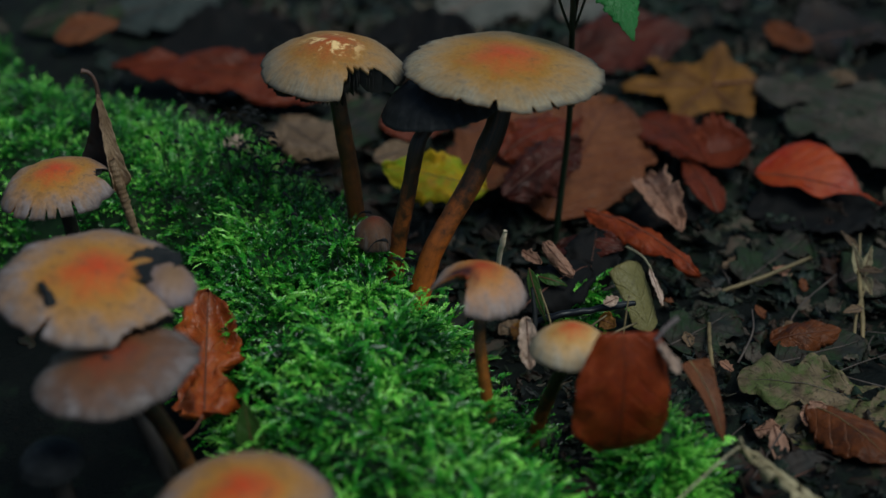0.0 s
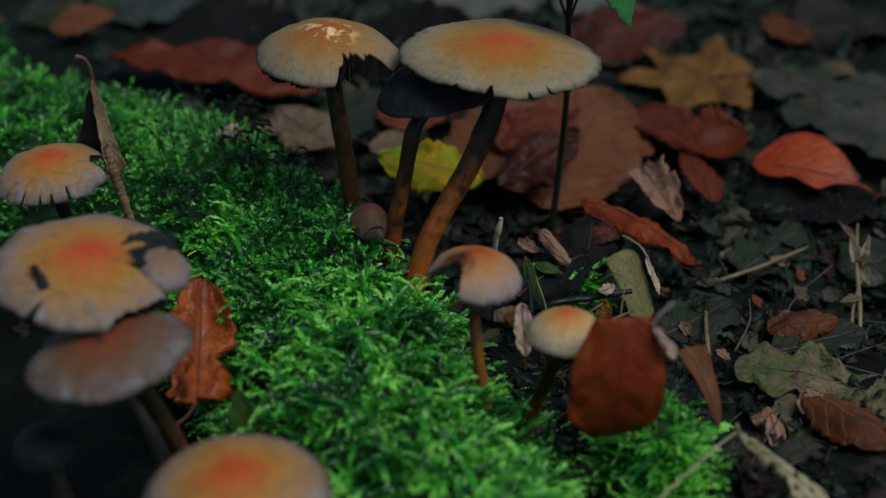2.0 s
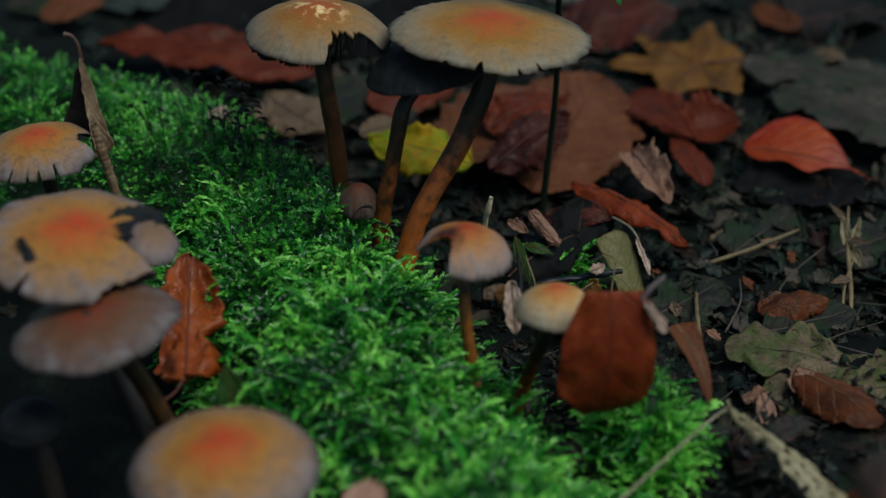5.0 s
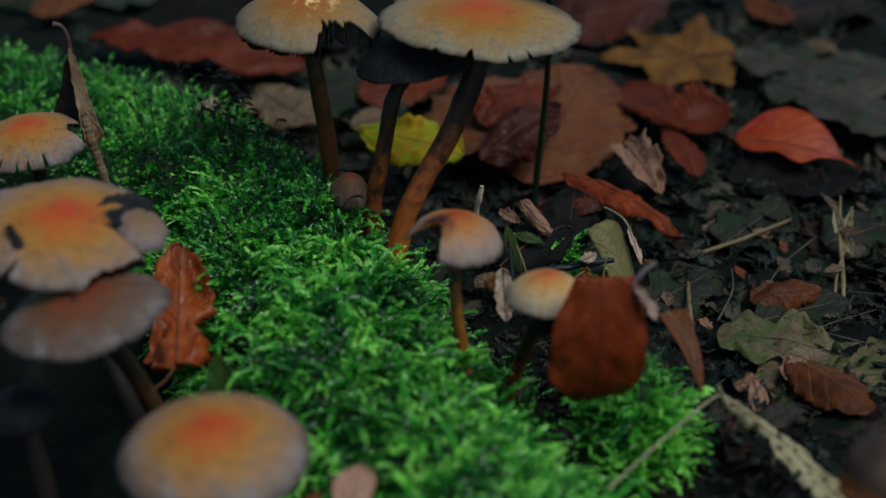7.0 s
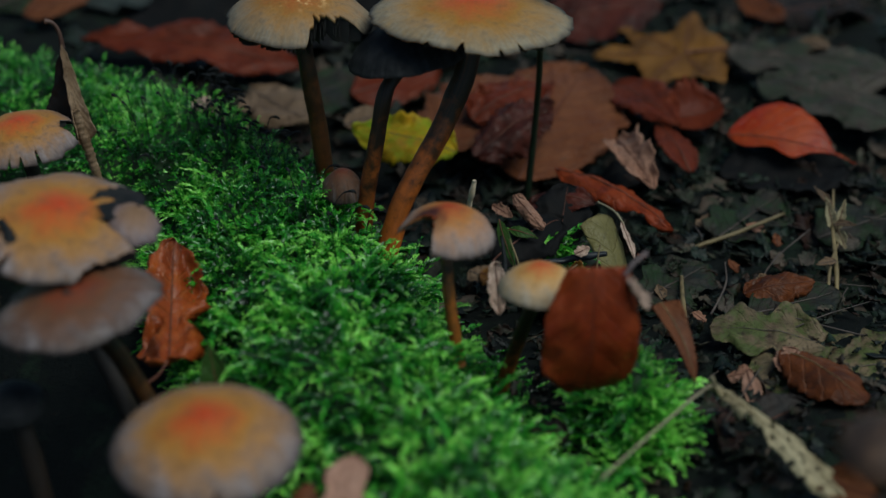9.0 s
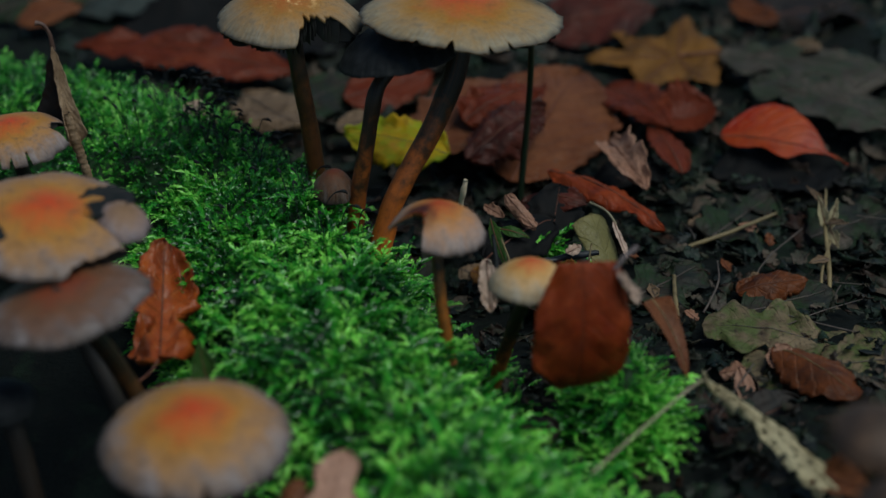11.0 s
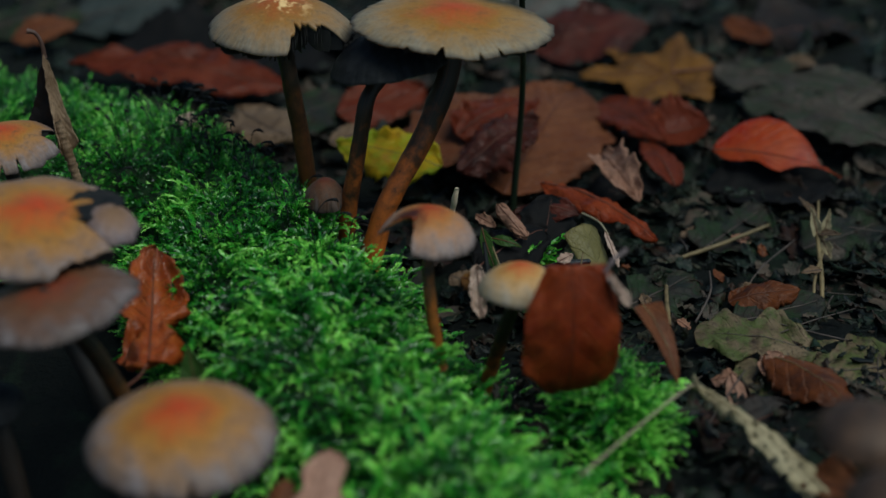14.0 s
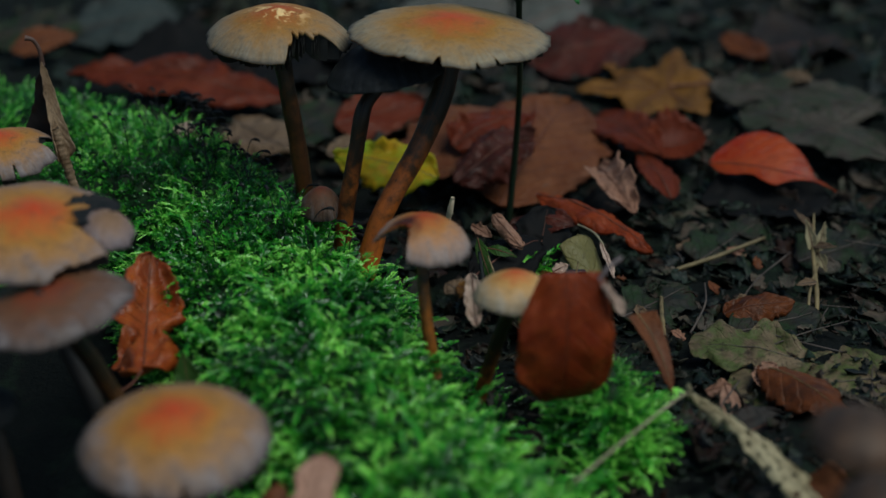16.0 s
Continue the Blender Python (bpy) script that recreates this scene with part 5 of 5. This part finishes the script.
for k in range(130):
    x_, y_ = (rs.uniform(-.125, -.072), rs.uniform(.015, .085)) if k < 50 else (rs.uniform(-.105, -.058), rs.uniform(.02, .07)) if k < 112 else (rs.uniform(-.09, -.035), rs.uniform(-.05, .01))
    if inside(MOSS_OUT, np.array([x_]), np.array([y_]))[0] < -0.004:
        continue
    z_ = float(moss_z(np.array([x_]), np.array([y_]))[0])
    hh, lx, ly = rs.uniform(.010, .019), rs.uniform(-.005, .005), rs.uniform(-.004, .004)
    v, f, uv = tube([(x_, y_, z_), (x_ + lx * .4, y_ + ly * .4, z_ + hh * .6), (x_ + lx, y_ + ly, z_ + hh), (x_ + lx * 1.5 + .0010, y_ + ly * 1.4, z_ + hh + .0008), (x_ + lx * 1.5 + .0022, y_ + ly * 1.4, z_ + hh - .0002)],
                    (.00016, .00015, .00018, .00065, .00022), 16, 6)
    cap_v.append(v)
    cap_f += [tuple(i + count for i in q) for q in f]
    count += len(v)
spore = part("spore_stalks", mesh_from("spore_stalks", np.concatenate(cap_v), cap_f), M_WET_BLACK)
tagged(spore, "fine dark moss spore stalks with nodding capsules", "moss", kind="stuff")

# scraps in the hollow between the small mushrooms and the olive leaf
leaf("dark rust leaf arched over a hollow", "beech", (.0200, .022, .004), (.0420, .010, .010), .018, L_WINE, (.1, -.5, 1), 91, 0, arch=.6, cup=-.5, cockle=.10)
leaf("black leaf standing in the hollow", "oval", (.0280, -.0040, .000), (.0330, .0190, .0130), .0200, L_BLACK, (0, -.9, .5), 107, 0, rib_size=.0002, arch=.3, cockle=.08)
leaf("white papery torn leaf edge", "strip", (.0505, -.0010, .0085), (.0542, -.0130, .0005), .0030, L_CREAM, (.4, -.5, .8), 92, 0, rib_size=.0002, curl=.8, cockle=.14)
leaf("small ochre scrap in a hollow", "jagged", (-.0005, -.060, .0225), (.0060, -.063, .0210), .0075, L_GOLD, (0, -.8, .8), 93, 0, rib_size=.0002, cup=.4, cockle=.12)
leaf("small ochre scrap by dark twigs", "jagged", (.0300, -.036, .010), (.0350, -.040, .010), .006, L_GOLD, (0, -.8, .8), 94, 0, rib_size=.0002, cup=.4, cockle=.12)
leaf("olive dead blade in the hollow", "lance", (.0105, -.0120, .012), (.0205, -.0150, .010), .0040, L_BLADE, (0, -.7, .8), 95, 0, rib_size=.0002, arch=.4, cockle=.06)
leaf("small torn pinkish scrap in the hollow", "jagged", (.0055, .0000, .0150), (.0120, -.0050, .0130), .0042, L_PINK, (0, -.8, .7), 105, 0, rib_size=.0002, cup=.5, cockle=.16)
leaf("dull green blade bent down in the hollow", "lance", (.0070, -.0180, .0190), (.0125, -.0350, .0080), .0045, L_BLADE, (-.3, -.8, .4), 106, 0, rib_size=.0002, arch=.3, cockle=.05)
leaf("pale pink flake in the hollow", "jagged", (.0320, -.030, .012), (.0365, -.029, .014), .004, L_CREAM, (0, -.8, .7), 96, 0, rib_size=.0002, cockle=.12)
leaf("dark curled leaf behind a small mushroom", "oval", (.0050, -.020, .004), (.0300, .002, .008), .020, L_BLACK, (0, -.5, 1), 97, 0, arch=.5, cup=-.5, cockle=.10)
leaf("greyish mouldering leaf on dark soil", "oak", (.0560, -.022, -.010), (.0820, -.002, -.008), .026, L_MOULD, (0, -.25, 1), 98, 0, cockle=.08)
leaf("greyish mouldering leaf near a straw", "oak", (.0880, .020, -.010), (.1150, .046, -.006), .030, L_MOULD, (0, -.25, 1), 99, 0, cockle=.08)
leaf("damp grey leaf among fine twigs", "oval", (.0920, -.030, -.012), (.1250, -.018, -.010), .024, L_MOULD, (0, -.2, 1), 100, 0, cockle=.08)
leaf("damp grey-brown leaf on soil", "oak", (.1250, .020, -.010), (.1560, .034, -.006), .030, L_MOULD, (0, -.2, 1), 101, 0, cockle=.08)
for a_, b_, w_ in (((.0210, -.044, .004), (.0330, -.036, .012), .0004), ((.0260, -.050, .006), (.0420, -.040, .011), .0005), ((.0380, -.038, .004), (.0400, -.031, .016), .0004), ((.0150, -.040, .004), (.0100, -.030, .018), .0004)):
    rod("grass_stem", "thin dry grass stem in the hollow", "grass", [a_, tuple((Vector(a_) + Vector(b_)) / 2 + Vector((0, 0, .0015))), b_], (w_, w_, w_ * .7), M_STRAW, 12, 6, group="dry stems")
rod("dark_stalk", "black arching stalk over the hollow", "twig", [(.0050, -.050, .004), (.0078, -.045, .014), (.0070, -.037, .023)], (.0009, .0010, .0005), M_WET_BLACK, 24)

# the lobe torn off the large cap, hanging in its notch
lobe_top, lobe_gills = cap_meshes(.0098, .0042, 97, umbo=.0, wavy=.06, lip=.2, gills=30, ragged=.02)
lobe_at = Matrix.Translation(Vector((-.1020, -.0940, .0592)) - Vector(torn.location)) @ Euler((radians(6), radians(14), radians(8))).to_matrix().to_4x4() @ Matrix.Diagonal((.82, 1.05, 1, 1))
lobe = part("torn_lobe", lobe_top, M_CAP_LOBE, torn, "greyish-violet torn lobe of the cap")
lobe.matrix_local = lobe_at
part("lobe_gills", lobe_gills, M_GILL, lobe, "dark gills")

# dark torn flap in the notch of the large cap
fm, fl = frame_of((-.1160, -.0985, .0632), (-.1005, -.0815, .0622), (0, -.3, 1))
fv, ff, fuv, _ = blade("oval", fl, .0125, 88, cockle=.06, cup=.25)
fme = mesh_from("torn_flap", fv, ff, fuv)
fme.transform(Matrix.Translation(-Vector(torn.location)) @ fm)
shell(part("torn_flap", fme, M_WET_BLACK, torn, "blackened torn flesh"), .0008)

# small withered blades on the weed stalks
for b_, t_, w_ in (((.1265, -.004, -.006), (.1180, -.010, -.004), .004), ((.1282, .014, -.001), (.1350, .008, .002), .004), ((.1300, .024, .001), (.1240, .030, .006), .003)):
    leaf("withered pale weed leaf on a dry stalk", "lance", b_, t_, w_ * .8, L_TAN, (0, -.5, 1), 103, 0, rib_size=.0002, cup=.6, cockle=.1, group="weed leaves", name="weed_leaf")

# dry husk in two halves at the bend of the weed stalk
for b_, t_, w_ in (((.1290, .0135, -.004), (.1255, .0165, .0085), .0038), ((.1298, .0135, -.004), (.1325, .0165, .0075), .0034), ((.1300, .0130, -.003), (.1325, .0080, -.008), .0040)):
    leaf("dry pale husk of a withered weed", "lance", b_, t_, w_, L_PALE, (0, -.9, .3), 109, 0, rib_size=.0002, cup=.5, cockle=.08, group="weed leaves", name="weed_leaf")

# a tiny black pit near the middle of the golden cap
pv, pf, puv = tube([tuple(Vector(p) - golden.location) for p in ((.0005, -.0028, .0893), (.0006, -.0031, .0899))], (.0005, .0004), 4, 8)
part("beetle_hole", mesh_from("beetle_hole", pv, pf, puv), M_WET_BLACK, golden, "tiny black hole near the centre")

# muted scraps strewn over the dark litter
SCRAPS = (("greyish tan leaf scrap on dark litter", L_TAN, ((.085, .031, 8), (.063, -.019, 6), (.099, -.012, 5))),
          ("pinkish brown leaf scrap on dark litter", L_PINK, ((.103, .025, 7), (.142, .036, 6), (.074, -.035, 5))),
          ("rust-brown leaf scrap on dark litter", L_BROWN, ((.127, .036, 9), (.091, -.001, 6), (.109, .015, 5), (.059, .005, 6))),
          ("mouldering brown leaf scrap on dark litter", L_MOULD_PALE, ((.078, .046, 13), (.066, .038, 9), (.085, -.025, 10), (.068, -.004, 9), (.098, .040, 10), (.118, .004, 9), (.134, .012, 10))))
rc = np.random.RandomState(55)
for label_, mat_, places in SCRAPS:
    for x_, y_, mm_ in places:
        a_, q_ = rc.uniform(0, 6.28), mm_ * .0005
        z_ = float(ground_z(x_, y_)) + .004
        leaf(label_, "jagged", (x_ - q_ * math.cos(a_), y_ - q_ * math.sin(a_), z_), (x_ + q_ * math.cos(a_), y_ + q_ * math.sin(a_), z_ + .002), mm_ * .0007, mat_, (rc.normal(0, .3), -.45, 1), int(mm_ * 31 + x_ * 900), 0,
             rib_size=.0002, cup=rc.uniform(-.6, .6), cockle=.16, arch=rc.uniform(-.4, .5), nu=26, nv=11, group="leaf scraps")

# ---- loose litter of broken leaves, too many to count ----
def litter(n, seed, box, sizes, lift, tilt=0.34, bow=1.0, hollow=False):
    """Ragged curled pieces of leaf lying on the ground: corners and faces."""
    r = np.random.RandomState(seed)
    xs, ys = r.uniform(box[0], box[1], n), r.uniform(box[2], box[3], n)
    keep = (np.maximum(inside(MOSS_OUT, xs, ys), inside(MOSS_PATCH, xs, ys)) < 0.003) & ~((xs < -.05) & (ys < -.02)) & (hollow | ~((xs < .032) & (ys > -.12) & (ys < -.02) & (xs > -.03)))
    xs, ys = xs[keep], ys[keep]
    zs = ground_z(xs, ys)
    nu, nv = 18, 7
    U, V = np.meshgrid(np.linspace(0, 1, nu), np.linspace(-1, 1, nv), indexing="ij")
    f0 = grid_faces(nu, nv)
    vs, fs = [], []
    for i, (x, y, z) in enumerate(zip(xs, ys, zs)):
        L = r.uniform(*sizes)
        W = L * r.uniform(0.25, 0.8)
        w = np.sin(np.pi * np.clip(U, 0.03, 0.97)) ** r.uniform(0.25, 0.9) * W / 2 * (0.9 + 0.28 * np.sin(U * r.uniform(8, 26) + r.uniform(0, 6) + np.sign(V)) + 0.22 * np.sin(U * 31 + i + 2 * np.sign(V)) + 0.12 * np.sin(U * 67 + i * 3))
        a, b, c, d = bow * r.uniform(-.8, .8), bow * r.uniform(-.6, .6), r.uniform(0, 6.28), r.uniform(0, 6.28)
        lz = a * (V * w) ** 2 / W * 2 + b * L * (U - 0.5) ** 2 + 0.05 * L * np.sin(U * 7 + c) * np.cos(V * 3 + d)
        m = np.array(Euler((r.normal(0, tilt), r.normal(0, tilt), r.uniform(0, 6.28))).to_matrix())
        vs.append(np.stack([(U - 0.5) * L + 0.1 * L * V * V * np.sin(c), V * w, lz], -1).reshape(-1, 3) @ m.T + np.array([x, y, z + r.uniform(*lift)]))
        fs.append(f0 + i * nu * nv)
    return np.concatenate(vs), np.concatenate(fs)


LAYERS = [litter(1500, 5, (-.60, .60, -.45, .80), (.018, .046), (-.006, -.001), .16, .45), litter(900, 8, (-.40, .44, -.30, .55), (.010, .032), (-.002, .003), .26, .8),
          litter(650, 6, (-.03, .24, -.20, .30), (.012, .030), (-.005, .001), .20, .6), litter(700, 9, (-.03, .24, -.20, .30), (.004, .016), (-.001, .005), .34, 1.0),
          litter(520, 4, (-.12, .04, .02, .32), (.008, .030), (.000, .004), .24, .7), litter(1500, 14, (.03, .22, -.17, .13), (.002, .008), (.000, .005), .5, 1.2),
          litter(420, 15, (-.03, .034, -.125, .01), (.002, .008), (.000, .004), .5, 1.2, True)]
lv, lf, ln0 = [], [], 0
for v, f in LAYERS:
    lv.append(v)
    lf.append(f + ln0)
    ln0 += len(v)
lv, lf = np.concatenate(lv), np.concatenate(lf)
lit = part("leaf_litter", mesh_from("leaf_litter", lv, lf), M_LITTER)
shell(lit, 0.00025)
tagged(lit, "damp rotting broken leaves in browns and greys", "leaf litter", kind="stuff")

# fine broken stalks and needles among the litter
rt = np.random.RandomState(12)
tw_v, tw_f, tn = [], [], 0
for k in range(110):
    x_, y_ = rt.uniform(-.02, .23), rt.uniform(-.17, .28)
    if max(inside(MOSS_OUT, np.array([x_]), np.array([y_]))[0], inside(MOSS_PATCH, np.array([x_]), np.array([y_]))[0]) > 0:
        continue
    z_, a, q = float(ground_z(x_, y_)) + rt.uniform(.001, .006), rt.uniform(0, 6.28), rt.uniform(.004, .022)
    e = np.array([math.cos(a), math.sin(a), rt.normal(0, .18)]) * q
    p = np.array([x_, y_, z_])
    v, f, uv = tube([p - e, p + np.array([rt.normal(0, .08) * q, rt.normal(0, .08) * q, .04 * q]), p + e], (rt.uniform(.0002, .0004), .0002), 8, 5)
    tw_v.append(v)
    tw_f += [tuple(i + tn for i in c) for c in f]
    tn += len(v)
bits = part("twig_litter", mesh_from("twig_litter", np.concatenate(tw_v), tw_f), M_TWIG)
tagged(bits, "fine broken twigs and stalks strewn over damp litter", "twig litter", kind="stuff")
